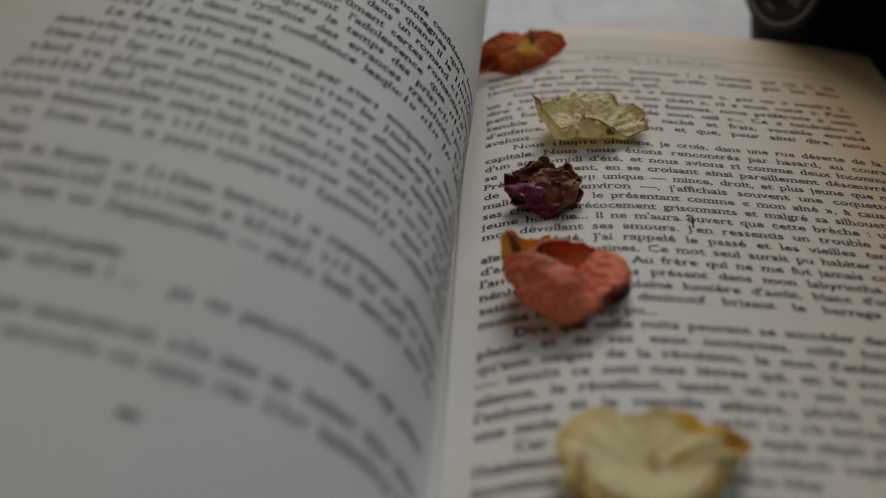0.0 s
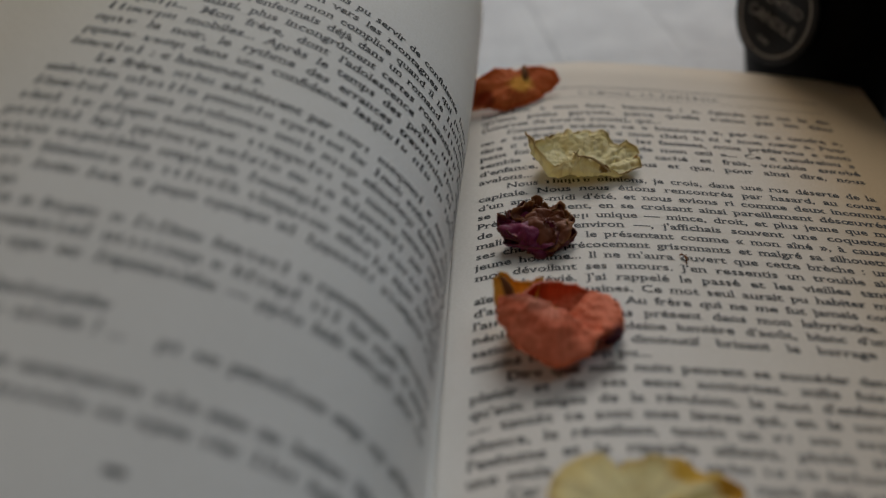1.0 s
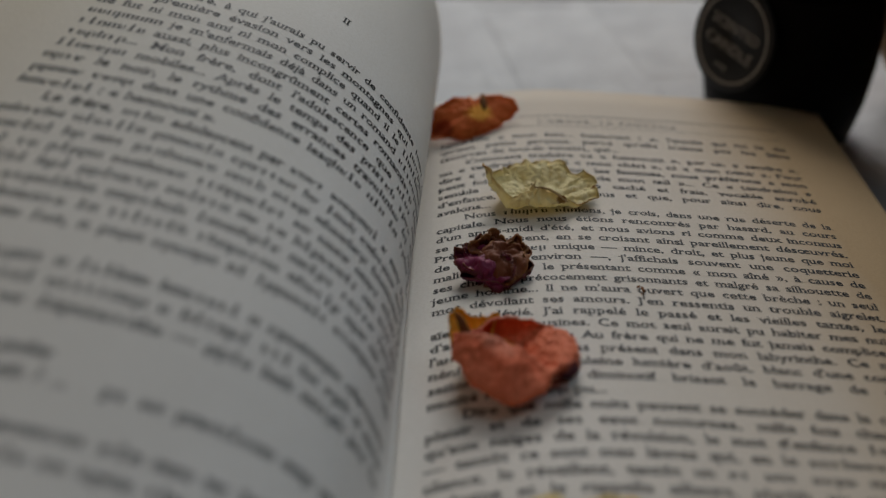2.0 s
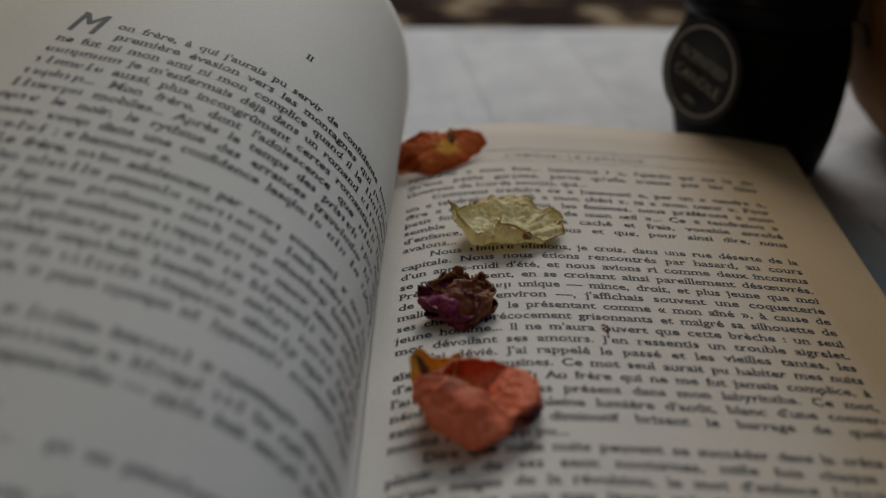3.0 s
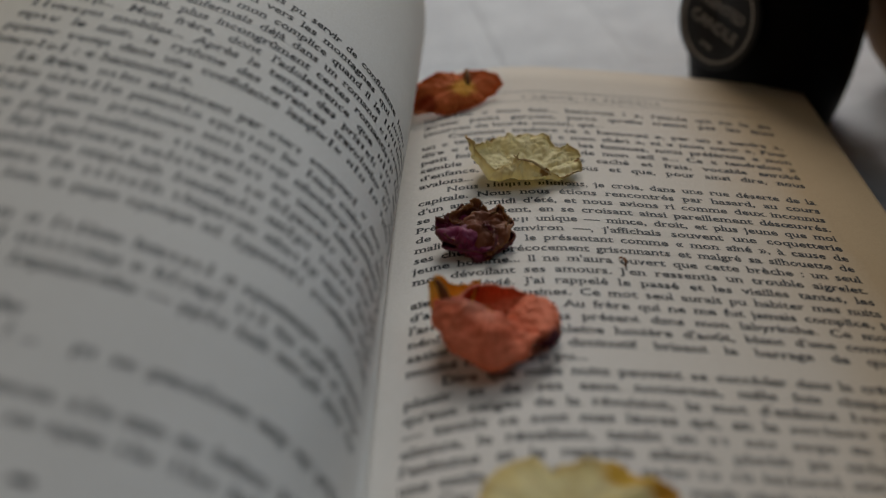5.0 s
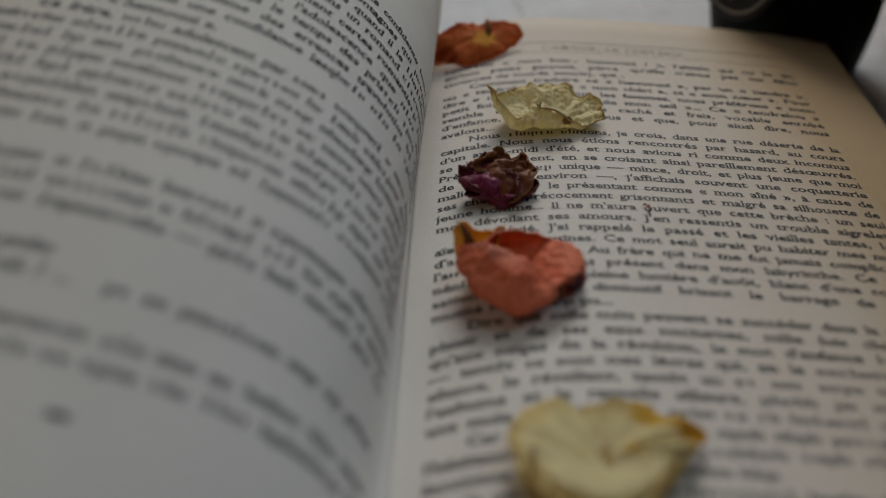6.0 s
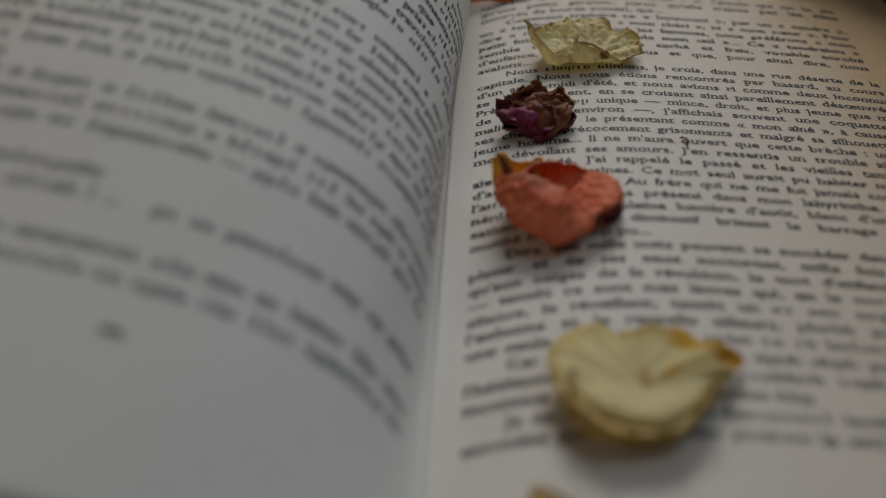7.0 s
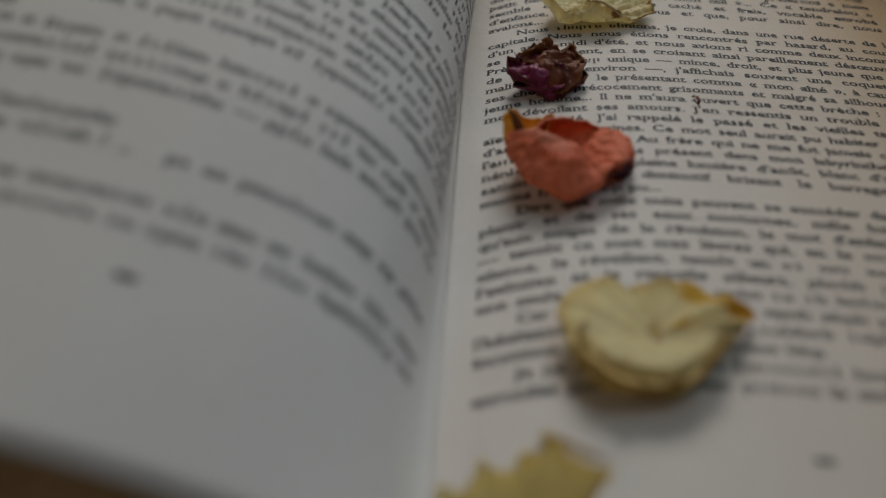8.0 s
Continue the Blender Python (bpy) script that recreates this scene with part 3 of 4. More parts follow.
for i, line in enumerate(RIGHT_TEXT):
    indent = 0.62 if line.startswith(">") else 0.0
    text_line(line.strip(">|"), TEXT_X0 + indent, TEXT_X1, -PITCH * i, on_right, right_page, fill=not line.endswith("|"))
text_line("L'AMOUR, LA FANTASIA", 3.9, 7.9, 0.86, on_right, right_page, size=TYPE * 0.72, fill=False, name="running_head", narrow=1.0, spaced=0.052)


def rule(y, wide):
    verts, faces = [], []
    xs = np.linspace(TEXT_X0, TEXT_X1, 60)
    for x in xs:
        verts += [on_right(x, y, 0.006), on_right(x, y + wide, 0.006)]
    for i in range(len(xs) - 1):
        faces.append((2 * i, 2 * i + 2, 2 * i + 3, 2 * i + 1))
    me = bpy.data.meshes.new("rule")
    off = base_of(right_page)
    me.from_pydata([p - off for p in verts], [], faces)
    me.materials.append(INK)
    new("rule", me).parent = right_page


rule(1.28, 0.035)
rule(0.66, 0.018)

def number_bar(x0, x1, y0, y1, place, parent):
    """A page number, as one plain bar."""
    verts, faces = [], []
    for i in range(7):
        x = x0 + (x1 - x0) * i / 6
        verts += [place(x, y0, 0.006), place(x, y1, 0.006)]
    for i in range(6):
        faces.append((2 * i, 2 * i + 2, 2 * i + 3, 2 * i + 1))
    me = bpy.data.meshes.new("page_number")
    off = base_of(parent)
    me.from_pydata([p - off for p in verts], [], faces)
    me.materials.append(INK)
    new("page_number", me).parent = parent


number_bar(5.76, 6.02, -16.42, -16.32, on_right, right_page)

LEFT_S0, LEFT_S1 = 9.33, 0.53


def on_left_text(x, y, lift):
    return on_left(LEFT_S0 - x, y, lift)


LEFT_TEXT = [
    "on frère, à qui j'aurais pu servir de confidente #### ## ##", "première évasion vers les montagnes qui ##########", "ne fut ni mon ami ni mon complice quand il le ######## ###",
    "######## je m'enfermais déjà dans un romand ######### ##", "####### aussi, plus incongrûment certes romantis## ### ##", "######... Mon frère, dont l'adolescence que #### #####",
    "####### mobiles... Après le temps des pris### #### ####", "#### le noir, le rythme des errances trav##### ## ####", "##### #### dans une confidence lesq#### ### ## #### ##", "####### : « hannouni ».|",
    ">Le frère, #### adolescent par #### ####### # ### ####", "####### ####### ####### ####### ## #### ####### #####", "####### ## ### ######## #### #### ####### ####### ##", "#### ## ##### ####### ######### ## #### #### #### ##", "####### ### ####### ###### ## ## ######## ## ### ###",
    "##### ######## ####### ######## ##### ##### #### #", "##### ####### ## ####### ######## ###### ### ## ####", ">## #### ###, # #### ###### ## ######## ####### ####", "######|", "####### # ##### # ###### ####### # ######## ########",
    "# #### ######## ######## # ###### ### ## ### # ####", "### ## ## ### ## ########## — #### ### ##### ### ##", "####|", "####### ############|", "#### ##### ## ##### ! ...   ## ## ######## ### ## ####", "###|",
    "# # #### ####### ######### ### ### ## ##### ### ###", "######, #### ### ####### ## #### ### #### ######## ##"]
for i, line in enumerate(LEFT_TEXT):
    indent = 0.80 if i == 0 else 0.92 if i == 1 else 0.62 if line.startswith(">") else 0.0
    text_line(line.strip(">|"), indent, 8.8, -4.40 - PITCH * i, on_left_text, left_page, fill=not line.endswith("|"))
for shift in (0.0, 0.03):
    text_line("M", shift - 0.04, 1.0, -4.40 - PITCH + 0.02, on_left_text, left_page, size=TYPE * 3.4, fill=False, name="initial_letter", narrow=0.66, slant=0.05)
text_line("II", 4.22, 4.7, -2.9, on_left_text, left_page, size=TYPE * 1.0, fill=False, name="chapter_number")
number_bar(4.52, 4.80, -15.93, -15.83, on_left_text, left_page)


# ---- dried petals ----
def round_keys(keys):
    """Smooth closed curve through (angle, value, value, ...) rows."""
    rows = sorted(keys)
    ang = np.array([r[0] for r in rows], float)
    val = np.array([r[1:] for r in rows], float)

    def at(a):
        d = math.degrees(a) % 360
        j = int(np.searchsorted(ang, d)) % len(ang)
        i = j - 1
        span = (ang[j] - ang[i]) % 360 or 360
        f = ((d - ang[i]) % 360) / span
        f = 0.5 * f + 0.5 * f * f * (3 - 2 * f)
        return val[i] * (1 - f) + val[j] * f
    return at


def cup(spec, bm=None):
    """One dried petal as a thin shell. rim: (angle, reach, height) of the lip; belly: (angle, reach, height) that the wall bends round."""
    nr, na = spec.get("nr", 44), spec.get("na", 150)
    cx, cy = spec["at"]
    seed, crump, grain = spec["seed"], spec.get("crumple", 0.06), spec.get("grain", 1.9)
    rim, belly = round_keys(spec["rim"]), round_keys(spec["belly"])
    heart = spec.get("heart", 0.02)
    turn, grow, lift = radians(spec.get("turn", 0)), spec.get("grow", 1.0), spec.get("lift", 0.0)

    def at(u, v):
        a = 2 * math.pi * u
        ca, sa = math.cos(a + turn), math.sin(a + turn)
        (r1, h1), (r2, h2) = belly(a), rim(a)
        edge = 1 + spec.get("nibble", 0.035) * noise.noise((ca * 7, sa * 7, seed + 4)) + spec.get("ragged", 0.05) * noise.noise((ca * 2.6, sa * 2.6, seed))
        r2 *= edge
        w = v * (1 - v) * 2
        r = w * r1 + v * v * r2
        h = (1 - v) ** 2 * heart + w * h1 + v * v * h2
        for where_to, wide, rise in spec.get("creases", ()):
            d = (math.degrees(a) - where_to + 180) % 360 - 180
            h += rise * math.exp(-(d / wide) ** 2) * v * (1.3 - 0.6 * v)
        if "groove" in spec:
            low, high, deep, at_v = spec["groove"]
            if low < math.degrees(a) < high:
                edge_in = math.sin(math.pi * (math.degrees(a) - low) / (high - low)) ** 0.5
                h -= deep * edge_in * math.exp(-((v - at_v) / 0.07) ** 2)
        x, y = r * ca * grow, r * sa * grow
        q = (x * grain, y * grain, h * grain + seed)
        sway = min(1.0, 0.25 + v)
        dx = crump * sway * noise.noise((q[0], q[1], q[2] + 30))
        dy = crump * sway * noise.noise((q[0], q[1], q[2] + 50))
        dz = crump * sway * noise.noise((q[0], q[1], q[2] + 70))
        fine = spec.get("fine", 0.35) * crump
        dx += fine * noise.noise((q[0] * 3.3, q[1] * 3.3, q[2] * 3.3))
        dz += fine * noise.noise((q[0] * 3.3, q[1] * 3.3, q[2] * 3.3 + 9))
        dz += 0.5 * fine * noise.noise((q[0] * 8, q[1] * 8, q[2] * 8 + 9))
        rib = spec.get("ribs", 0.012) * math.sin(a * spec.get("rib_count", 23) + 3 * noise.noise((ca * 2, sa * 2, seed))) * v * v
        x, y, z = x + dx + rib * ca, y + dy + rib * sa, h * grow + dz + rib * 0.6 + lift
        base = on_right(cx, cy)
        return base + Vector((x, y, max(z, -0.2))) * CM + Vector((cx * CM - base.x, cy * CM - base.y, 0))
    return sheet(at, na, nr, spec.get("thick", 0.022) * CM, bm)


def settle(bm, gap=0.01):
    """Lowers a petal until it just touches the page."""
    low = min(v.co.z - on_right(v.co.x / CM, v.co.y / CM).z for v in bm.verts)
    for v in bm.verts:
        v.co.z += gap * CM - low
    return bm


def rest(x, y):
    return on_right(x, y)


# angles: 0 towards +x, 90 away from the reader, 270 towards the reader
GROUP = "petals on the book"
white = thing("dried_petal", rest(3.65, -3.5), "curled cream dried rose petal with brown edges on the page", "petal", GROUP)
part("blade", settle(cup(dict(at=(3.65, -3.5), seed=3.0, crumple=0.11, fine=0.5, nibble=0.035, ragged=0.02, grain=2.7, thick=0.018, nr=56, na=220, creases=((30, 7, 0.10), (10, 6, -0.16), (352, 6, 0.14), (335, 6, -0.10), (62, 8, 0.05), (46, 6, -0.08), (112, 8, -0.08), (215, 7, -0.06)),
                              rim=[(4, 1.34, .36), (20, 1.36, .36), (45, 1.22, .36), (60, 1.33, .36), (74, 1.34, .38), (88, 1.20, .40), (110, 1.22, .38), (130, 1.10, .38), (152, 1.14, .50), (178, 1.24, .80), (189, 1.10, .70), (203, .90, .52), (223, .71, .37),
                                   (239, .58, .49), (250, .48, .76), (262, .50, .60), (273, .50, .63), (294, .57, .58), (313, .76, .45), (329, .98, .24), (347, 1.30, .18)],
                              belly=[(0, 1.0, .02), (60, 1.0, .02), (120, 1.0, .02), (180, 1.10, .0), (225, 1.15, .0), (262, 1.10, .0), (290, 1.05, .02), (310, .95, .10), (335, .95, .05)]))), PETAL_WHITE, white)
red = thing("dried_petal", rest(2.85, -9.65), "folded coral red dried rose petal with a yellow base", "petal", GROUP)
part("blade", settle(cup(dict(at=(2.85, -9.65), seed=11.0, crumple=0.07, grain=2.1, thick=0.035, ribs=0.008, rib_count=41, fine=0.55, nr=70, na=200,
                              rim=[(5, 1.12, .16), (23, .98, .24), (40, .84, .50), (60, .68, .66), (85, .60, .72), (122, .59, .74), (150, .66, .64), (171, .96, .70), (186, .76, .88), (209, .53, .92), (247, .42, .88), (280, .48, .80),
                                   (306, .62, .66), (318, .78, .44), (328, .98, .20), (342, 1.12, .06), (353, 1.16, .08)],
                              belly=[(0, 1.30, 1.12), (18, 1.2, 1.05), (34, 1.1, .66), (50, .95, .35), (90, .85, .25), (140, .9, .2), (172, 1.3, .15), (200, 1.7, .26), (235, 2.05, .14), (270, 2.4, .06), (296, 2.15, .22), (312, 1.8, .60), (326, 1.55, .95), (342, 1.42, 1.10)]))), PETAL_RED, red)
part("petal_base", settle(cup(dict(at=(2.22, -9.32), seed=14.0, crumple=0.06, grain=3.0, nr=24, na=80, lift=0.1,
                                   rim=[(10, .34, .62), (38, .52, .80), (60, .42, .72), (100, .38, .68), (125, .50, .88), (145, .50, .84), (170, .46, .70), (230, .36, .3), (300, .34, .3)],
                                   belly=[(0, .4, .2), (90, .45, .2), (130, .5, .3), (180, .45, .2), (270, .4, .1)])), 0.04), PETAL_GOLD, red, "yellow dried petal base")

dark = thing("dried_rosebud", rest(2.6, -6.4), "crumpled dark maroon dried rosebud on the page", "rosebud", GROUP)
BUD_RIM = [(170, .86, .46), (155, .55, .42), (120, .50, .50), (93, .55, .66), (62, .45, .50), (35, .50, .54), (12, .80, .46), (342, .80, .22), (315, .70, .12), (290, .78, .10), (260, .66, .14), (224, .70, .14), (195, .62, .22)]
BUD_BELLY = [(0, .85, .0), (90, .6, .1), (180, .75, .0), (270, .85, .02)]
BUD_CLOSED = [(170, .66, .34), (130, .50, .36), (93, .46, .52), (50, .52, .40), (12, .66, .34), (330, .70, .02), (290, .66, -.06), (250, .62, -.04), (210, .62, .04)]
BUD_DOME = [(0, .55, .40), (90, .45, .36), (180, .50, .42), (270, .60, .40)]
part("petal", settle(cup(dict(at=(2.6, -6.38), seed=20.0, crumple=0.18, grain=1.6, fine=0.26, rim=BUD_RIM, belly=BUD_BELLY, ragged=0.22, nibble=0.07, nr=28, na=110, heart=0.05)), 0.02), PETAL_DARK, dark)
for k, (dx, dy, dz, grow, turn, folded, tint) in enumerate(((-0.22, -0.04, 0.12, .84, 10, True, PETAL_DARK), (0.24, -0.10, 0.10, .74, 335, True, PETAL_BROWN), (-0.04, -0.14, 0.05, .74, 345, True, PETAL_DARK), (0.06, 0.14, 0.26, .66, 15, False, PETAL_BROWN),
                                                         (0.30, 0.06, 0.22, .56, 320, False, PETAL_BROWN), (-0.20, 0.10, 0.24, .56, 20, False, PETAL_DARK), (0.12, -0.30, 0.16, .46, 300, False, PETAL_DARK))):
    part("petal", cup(dict(at=(2.6 + dx, -6.38 + dy), seed=26.0 + 5 * k, crumple=0.30 if folded else 0.22, grain=(1.1 if folded else 1.6) / grow, fine=0.26, rim=BUD_CLOSED if folded else BUD_RIM, belly=BUD_DOME if folded else BUD_BELLY,
                           ragged=0.26, nibble=0.08, turn=turn, grow=grow, lift=dz + 0.06, nr=26, na=96, heart=0.36 if folded else 0.05)), tint, dark)

orange = thing("dried_petal", rest(2.3, 0.75), "shallow orange dried rose petal with yellow heart at the fold", "petal", GROUP)
part("blade", settle(cup(dict(at=(2.3, 0.75), seed=31.0, crumple=0.06, fine=0.4, nibble=0.05, ragged=0.02, creases=((60, 12, 0.07), (100, 9, -0.08), (140, 10, 0.06)), thick=0.03, heart=0.40, na=180,
                              rim=[(0, .66, .10), (17, 1.03, .24), (24, 1.22, .36), (30, 1.14, .50), (40, .92, .61), (67, .56, .62), (90, .50, .58), (117, .52, .61), (155, .82, .56), (173, 1.18, .36), (199, 1.25, -.16), (221, .86, -.10), (270, .50, -.03), (320, .48, .01)],
                              belly=[(0, .5, .36), (30, .7, .52), (67, .3, .50), (120, .3, .50), (170, .7, .44), (200, .7, .24), (230, .5, .24), (270, .34, .28), (320, .36, .30)]))), PETAL_ORANGE, orange)
yellow = thing("dried_petal", rest(4.0, -14.2), "broad pale yellow dried petal with ruffled rim", "petal", GROUP)
part("blade", settle(cup(dict(at=(4.0, -14.32), seed=41.0, crumple=0.07, fine=0.22, grain=1.2, creases=((6, 9, 0.26), (34, 9, 0.20), (20, 7, -0.12), (150, 14, 0.10)), groove=(195, 345, 0.22, 0.74), heart=0.20, ribs=0.02, rib_count=19,
                              rim=[(190, 1.33, .42), (150, 1.46, .44), (132, 1.48, .44), (119, 1.36, .42), (109, 1.12, .30), (96, 1.12, .36), (83, 1.14, .44), (67, 1.22, .42), (43, 1.16, .38), (21, 1.52, .34), (5, 1.1, .36), (340, .88, .40), (315, .94, .40),
                                   (298, 1.02, .38), (279, 1.22, .34), (249, 1.36, .36), (226, 1.42, .38), (206, 1.36, .40)],
                              belly=[(190, .95, .62), (130, .7, .34), (80, .7, .30), (20, .7, .55), (340, .75, .70), (290, .9, .82), (250, .98, .86), (215, .98, .80)]))), PETAL_YELLOW, yellow)
part("rolled_lip", settle(cup(dict(at=(4.0, -14.42), seed=45.0, crumple=0.07, grain=2.0, heart=0.0, ribs=0.045, rib_count=21,
                                   rim=[(190, 1.20, .40), (150, .7, .06), (120, .5, .0), (60, .5, .0), (30, .6, .06), (10, .9, .30), (340, .88, .38), (310, .90, .38), (280, 1.14, .34), (250, 1.26, .36), (215, 1.28, .38)],
                                   belly=[(190, 1.0, .0), (120, .5, .02), (60, .5, .02), (340, .8, .0), (290, 1.0, .0), (250, 1.05, .0), (215, 1.0, .0)])), 0.0), PETAL_LIP_SHADED, yellow)
yellow_low = thing("dried_petal", rest(2.1, -17.4), "ragged pale yellow dried petal near the foot of the page", "petal", GROUP)
part("blade", settle(cup(dict(at=(2.1, -17.45), seed=52.0, crumple=0.07, grain=2.4, fine=0.4, na=240, ragged=0.02, creases=((66, 9, 0.06), (30, 8, -0.07), (110, 8, -0.06), (133, 5, 0.05)),
                              rim=[(10, .87, .72), (15, 1.14, .78), (22, 1.0, .76), (31, .87, .78), (46, .76, .79), (59, .76, .82), (70, .78, .92), (78, .64, .58), (89, .62, .70), (107, .57, .48), (127, .67, .42), (133, .77, .62), (140, .71, .40), (150, .80, .26),
                                   (157, .91, .20), (162, 1.06, .36), (172, 1.11, .27), (200, 1.0, .25), (240, .9, .25), (280, .9, .3), (320, .8, .4), (352, .77, .64)],
                              belly=[(0, .8, .08), (60, .6, .10), (120, .6, .02), (180, .8, .02), (270, .8, .02)]))), PETAL_PALE, yellow_low)


def tube(points, radii, steps=10):
    bm = bmesh.new()
    rings = []
    pts = [Vector(p) for p in points]
    for i, (p, r) in enumerate(zip(pts, radii)):
        d = (pts[min(i + 1, len(pts) - 1)] - pts[max(i - 1, 0)]).normalized()
        a = d.orthogonal().normalized()
        b = d.cross(a)
        rings.append([bm.verts.new(p + (a * math.cos(t) + b * math.sin(t)) * r) for t in np.linspace(0, 2 * math.pi, steps, endpoint=False)])
    for lo, hi in zip(rings, rings[1:]):
        for i in range(steps):
            bm.faces.new((lo[i], lo[(i + 1) % steps], hi[(i + 1) % steps], hi[i]))
    bm.faces.new(rings[0][::-1])
    bm.faces.new(rings[-1])
    return bm


part("curled_edge", tube([on_right(3.46, -3.97, 0.74), on_right(3.58, -4.01, 0.64), on_right(3.72, -4.03, 0.64), on_right(3.88, -4.05, 0.60), on_right(4.04, -4.08, 0.50), on_right(4.18, -4.08, 0.38), on_right(4.30, -4.06, 0.28)],
                          [0.0001, 0.0002, 0.00022, 0.00028, 0.0003, 0.00024, 0.0001]), PETAL_EDGE, white, "brown curled edge")
part("curled_edge", tube([on_right(2.28, -16.84, 0.62), on_right(2.36, -16.80, 0.78), on_right(2.44, -16.78, 0.86), on_right(2.56, -16.84, 0.82), on_right(2.72, -16.94, 0.78), on_right(2.92, -17.06, 0.76), on_right(3.14, -17.16, 0.76)],
                          [0.0001, 0.0003, 0.0004, 0.0005, 0.0005, 0.0004, 0.0001]), PETAL_EDGE, yellow_low, "brown curled edge")
crumb = thing("petal_crumb", rest(5.48, -7.2), "tiny curled brown crumb of dried petal", "crumb")
part("curl", tube([on_right(5.42, -7.06, 0.04), on_right(5.47, -7.08, 0.07), on_right(5.52, -7.14, 0.08), on_right(5.535, -7.22, 0.06), on_right(5.525, -7.32, 0.02)],
                  [0.00015, 0.00025, 0.0003, 0.00026, 0.00012]), STEM, crumb)
part("stem", tube([on_right(2.14, -9.56, 0.76), on_right(2.05, -9.60, 0.94), on_right(2.0, -9.58, 1.08), on_right(1.94, -9.54, 1.22), on_right(1.82, -9.48, 1.34)], [0.0006, 0.0009, 0.0008, 0.0006, 0.0002]), STEM, red)
part("stem", tube([on_right(2.50, 0.80, 0.42), on_right(2.50, 0.98, 0.55), on_right(2.48, 1.14, 0.64), on_right(2.47, 1.28, 0.72)], [0.0004, 0.0008, 0.0009, 0.0006]), STEM, orange)

# ---- scented candle ----
JAR_X, JAR_Y = 11.75, 6.15
candle = thing("scented_candle", (JAR_X * CM, JAR_Y * CM, TABLE), "black glass scented candle jar with a round paper tag", "candle")
jar_profile = [(1.7, 0.0), (1.95, 0.05), (2.12, 0.22), (2.25, 0.7), (2.42, 1.6), (2.52, 2.6), (2.52, 3.6), (2.42, 4.4), (2.3, 4.75), (2.28, 4.95)]
part("jar", lathe([(r * CM, z * CM) for r, z in jar_profile], (JAR_X * CM, JAR_Y * CM, TABLE)), JAR, candle, "black glass jar")
lid_profile = [(2.3, 4.96), (2.42, 5.0), (2.47, 5.08), (2.5, 5.5), (2.44, 5.6), (2.36, 5.66), (2.38, 6.4), (2.34, 6.7), (2.2, 6.85), (1.0, 6.9)]
part("lid", lathe([(r * CM, z * CM) for r, z in lid_profile], (JAR_X * CM, JAR_Y * CM, TABLE)), LID, candle, "glossy black lid")
# the tag: a round card that hangs against the jar's side
TAG_AT = Vector((9.52, 4.2, 1.52)) * CM
TAG_TURN = Euler((radians(84), 0, radians(-54))).to_matrix() @ Euler((0, 0, radians(-13))).to_matrix()


def on_tag(x, y, lift=0.0):
    return TAG_AT + TAG_TURN @ (Vector((x * 1.0, y * 1.0, lift)) * CM)


def disc(radius, lo, hi, steps=64, inner=0.0):
    bm = bmesh.new()
    rings = []
    for r, z in ((inner, lo), (radius - 0.03, lo), (radius, lo + 0.02), (radius, hi - 0.02), (radius - 0.03, hi), (inner, hi)):
        rings.append([bm.verts.new(on_tag(r * math.cos(a), 1.06 * r * math.sin(a), z)) for a in np.linspace(0, 2 * math.pi, steps, endpoint=False)])
    for lo_, hi_ in zip(rings, rings[1:] + rings[:1]):
        for i in range(steps):
            bm.faces.new((lo_[i], lo_[(i + 1) % steps], hi_[(i + 1) % steps], hi_[i]))
    return bm


tag = part("tag", disc(1.42, -0.05, 0.05, inner=0.02), TAG, candle, "round black paper tag")
part("ring", disc(1.24, 0.045, 0.058, inner=1.17), TAG_INK, tag, "grey printed ring")


def tag_text(text, y, size, name="lettering"):
    w = sum(0.53 if c == "#" else glyph(c)[2] for c in text) * size
    verts, faces, x = [], [], -w / 2
    for c in text:
        v, f, adv = bars() if c == "#" else glyph(c, False)
        n = len(verts)
        verts += [on_tag(x + a * size, y + b * size, 0.056) for a, b in v]
        faces += [tuple(i + n for i in q) for q in f]
        x += adv * size
    me = bpy.data.meshes.new(name)
    off = base_of(tag)
    me.from_pydata([p - off for p in verts], [], faces)
    me.materials.append(TAG_INK)
    new(name, me).parent = tag


tag_text("SCENTED", 0.16, 0.42)
tag_text("CANDLE", -0.42, 0.46)
tag_text("####", -0.92, 0.2)
part("string", tube([Vector((JAR_X + dx, JAR_Y + dy, dz)) * CM for dx, dy, dz in ((2.2, -1.0, 2.75), (2.5, -1.0, 2.6), (2.62, -1.05, 2.3), (2.7, -1.05, 1.95))], [0.0005] * 4), STRING, candle)

# ---- brown pot ----
pot = thing("clay_pot", (19.5 * CM, 7.5 * CM, TABLE), "round brown glazed clay pot beside the candle", "pot")
# above about 7 cm the body is unseen, made tall and wide to shade the board
pot_profile = [(2.0, 0.0), (2.25, 0.05), (2.7, 0.2), (3.3, 0.6), (4.0, 1.4), (4.6, 2.5), (5.0, 3.8), (5.25, 5.8), (5.45, 7.6), (6.1, 10.0), (6.9, 12.5), (7.1, 15.0), (6.4, 18.0), (4.8, 20.2), (3.8, 21.0),
               (3.9, 22.0), (4.2, 22.4), (4.1, 22.6), (3.7, 22.3), (3.4, 21.0)]
part("body", lathe([(r * CM, z * CM) for r, z in pot_profile], (19.5 * CM, 7.5 * CM, TABLE)), POT, pot)

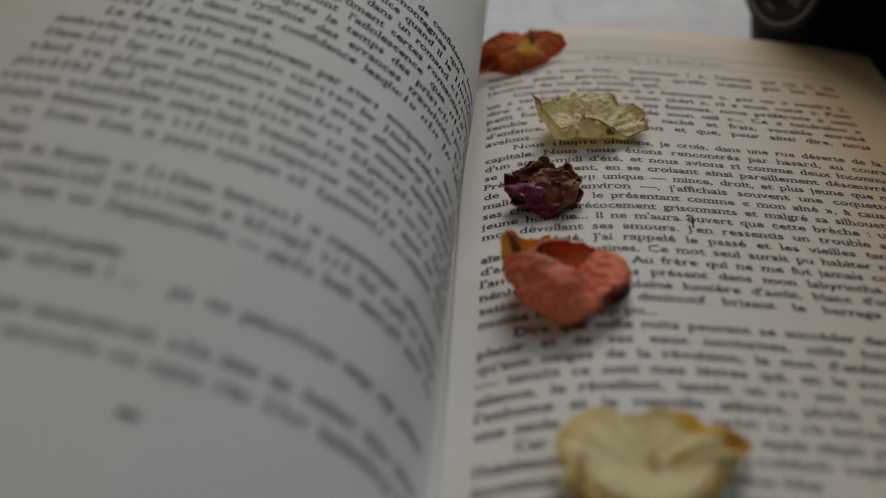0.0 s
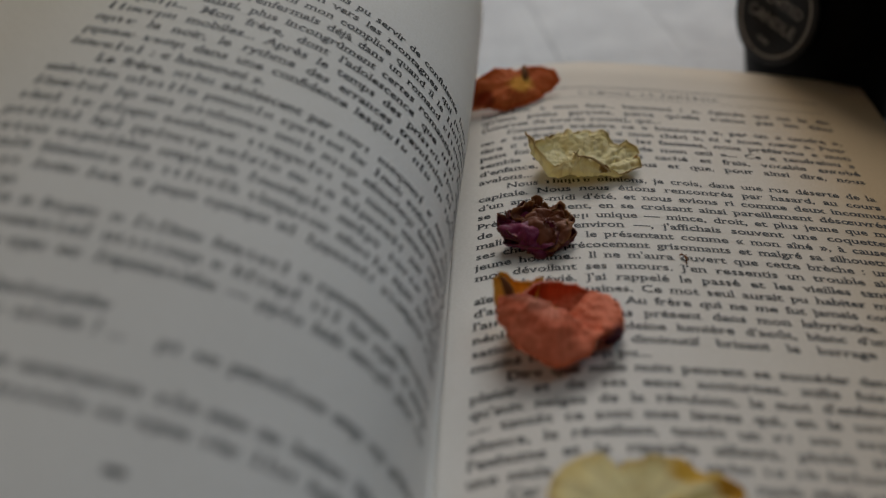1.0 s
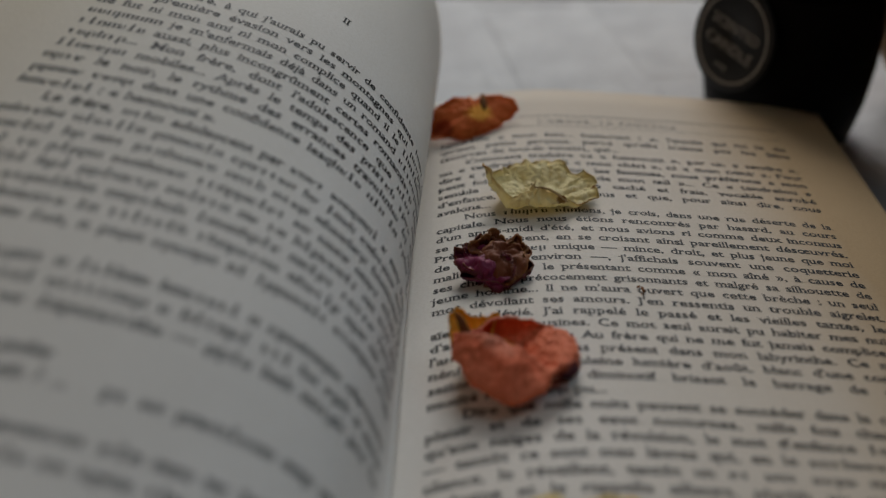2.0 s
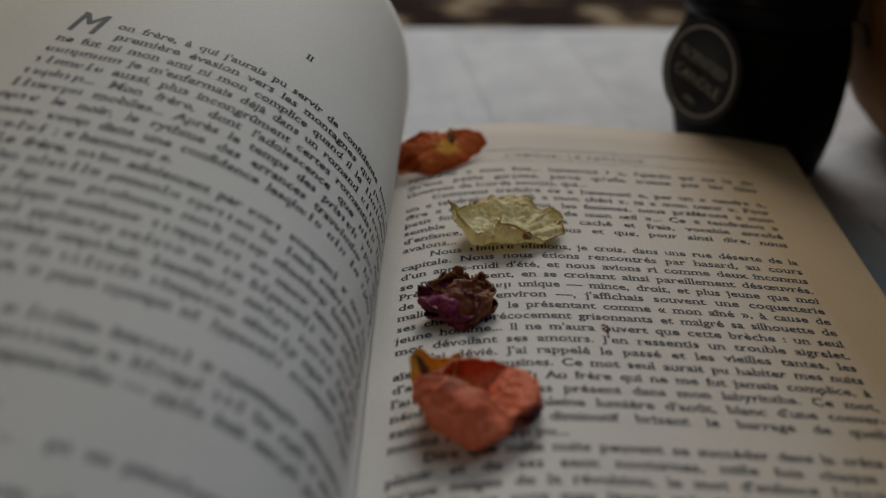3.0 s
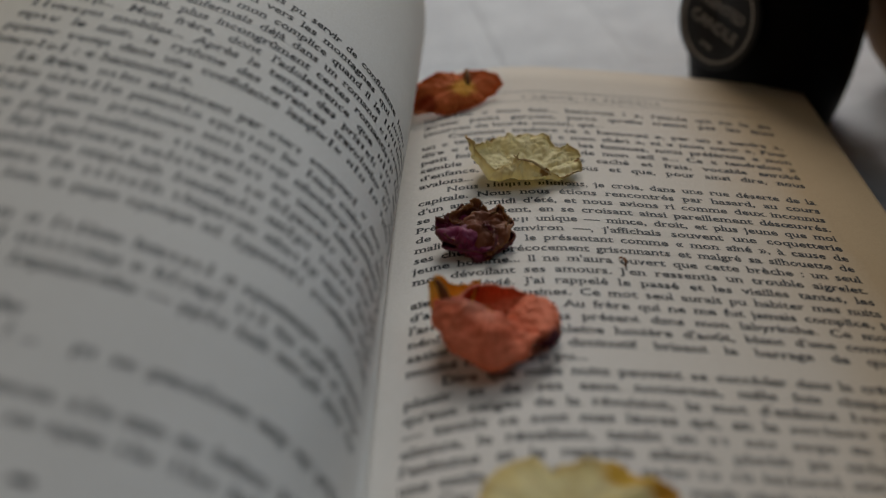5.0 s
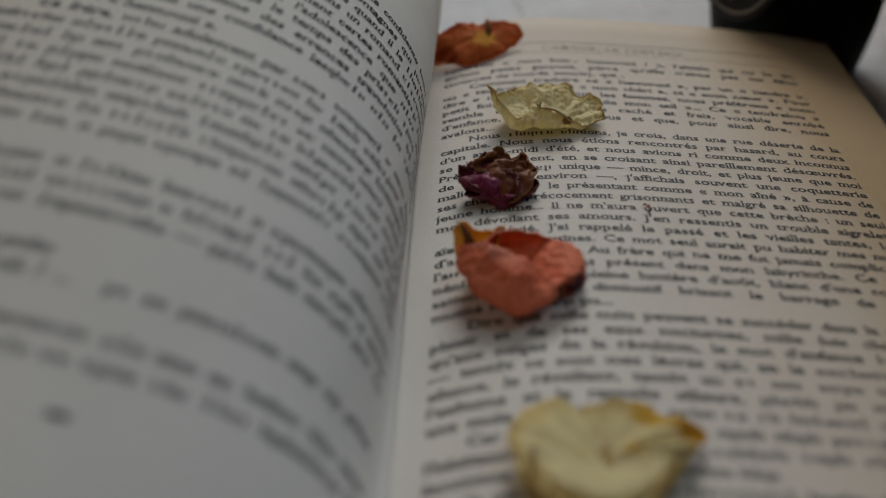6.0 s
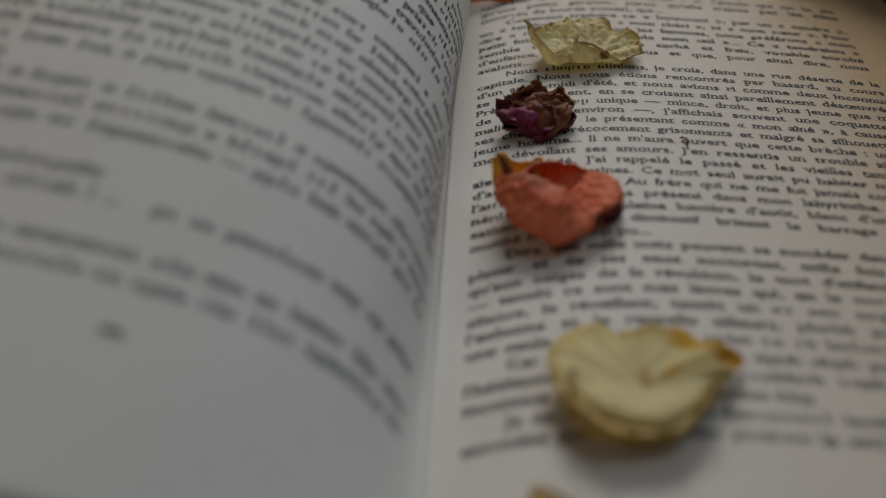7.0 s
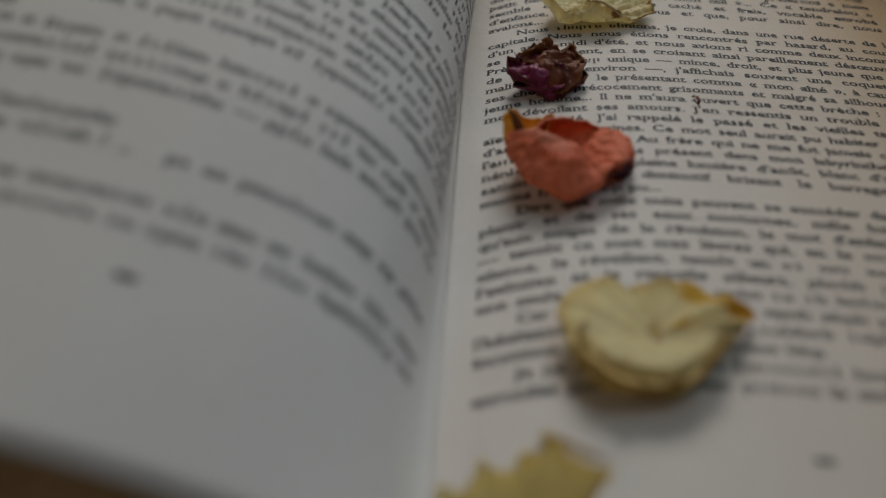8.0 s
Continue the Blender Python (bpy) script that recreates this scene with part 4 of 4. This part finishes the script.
# ---- small glint at the board's edge, made with an added metal bead ----
bead = thing("glint_bead", (13.3 * CM, -2.8 * CM, TABLE - 0.002), "tiny glint on the cloth, built as a steel bead", "bead")
bm = bmesh.new()
bmesh.ops.create_uvsphere(bm, u_segments=20, v_segments=12, radius=0.0014)
for v in bm.verts:
    v.co = Vector((v.co.x * 1.8, v.co.y, v.co.z)) + Vector((13.3 * CM, -2.8 * CM, TABLE + 0.001))
part("shell", bm, METAL, bead)

# ---- white brick-relief board under the book, its bricks last ----
ALONG = Vector((0.152, -0.988, 0)).normalized()
ACROSS = Vector((0.988, 0.152, 0)).normalized()
board = thing("brick_board", (0.06, 0.08, TABLE - 0.002), "white foam board with brick relief lying on the cloth", "board")
ORIGIN = Vector((2.54 * CM, 18.6 * CM, 0))
PITCH_W, JOINT, BRICK_L = 4.6 * CM, 0.7 * CM, 17.0 * CM


def outline():
    return [(-0.26, 0.1985), (0.30, 0.1985), (0.30, 0.0985), (0.155, -0.004), (0.147, -0.018), (0.12, -0.06), (-0.26, -0.06)]


def prism(points, z0, z1, inset=0.0):
    bm = bmesh.new()
    c = sum((Vector((*p, 0)) for p in points), Vector()) / len(points)
    lo = [bm.verts.new((p[0], p[1], z0)) for p in points]
    hi = [bm.verts.new((p[0] + (c.x - p[0]) * inset, p[1] + (c.y - p[1]) * inset, z1)) for p in points]
    n = len(points)
    for i in range(n):
        bm.faces.new((lo[i], lo[(i + 1) % n], hi[(i + 1) % n], hi[i]))
    bm.faces.new(lo[::-1])
    bm.faces.new(hi)
    bmesh.ops.recalc_face_normals(bm, faces=bm.faces[:])
    return bm


part("backing", prism(outline(), TABLE - 0.0022, TABLE - 0.0008), MORTAR, board, smooth=False)


def cut_convex(poly, border):
    """Sutherland-Hodgman: the part of poly inside the convex border (counter-clockwise)."""
    for (ax, ay), (bx, by) in zip(border, border[1:] + border[:1]):
        out = []
        side = lambda p: (bx - ax) * (p[1] - ay) - (by - ay) * (p[0] - ax)
        for p, q in zip(poly, poly[1:] + poly[:1]):
            sp, sq = side(p), side(q)
            if sp >= 0:
                out.append(p)
            if (sp >= 0) != (sq >= 0):
                f = sp / (sp - sq)
                out.append((p[0] + f * (q[0] - p[0]), p[1] + f * (q[1] - p[1])))
        poly = out
        if not poly:
            break
    return poly


BORDER = [(0.297, 0.1965), (-0.257, 0.1965), (-0.257, -0.057), (0.119, -0.057), (0.145, -0.018), (0.153, -0.003), (0.297, 0.0995)]
for row in range(-7, 7):
    for col in range(-3, 5):
        shift = (0.5 if row % 2 else 0.0) * BRICK_L + 0.9 * CM
        a0 = col * BRICK_L + shift
        b0 = row * PITCH_W
        corners = [(a0, b0), (a0 + BRICK_L - JOINT, b0), (a0 + BRICK_L - JOINT, b0 + PITCH_W - JOINT), (a0, b0 + PITCH_W - JOINT)]
        pts = [ORIGIN + ALONG * a + ACROSS * b for a, b in corners]
        poly = cut_convex([(p.x, p.y) for p in pts], BORDER)
        if len(poly) < 3:
            continue
        area = 0.5 * sum(p[0] * q[1] - q[0] * p[1] for p, q in zip(poly, poly[1:] + poly[:1]))
        if abs(area) < 2e-5:
            continue
        part("brick", prism(poly, TABLE - 0.0009, TABLE - 0.0003, 0.05), BRICK, board, smooth=False)
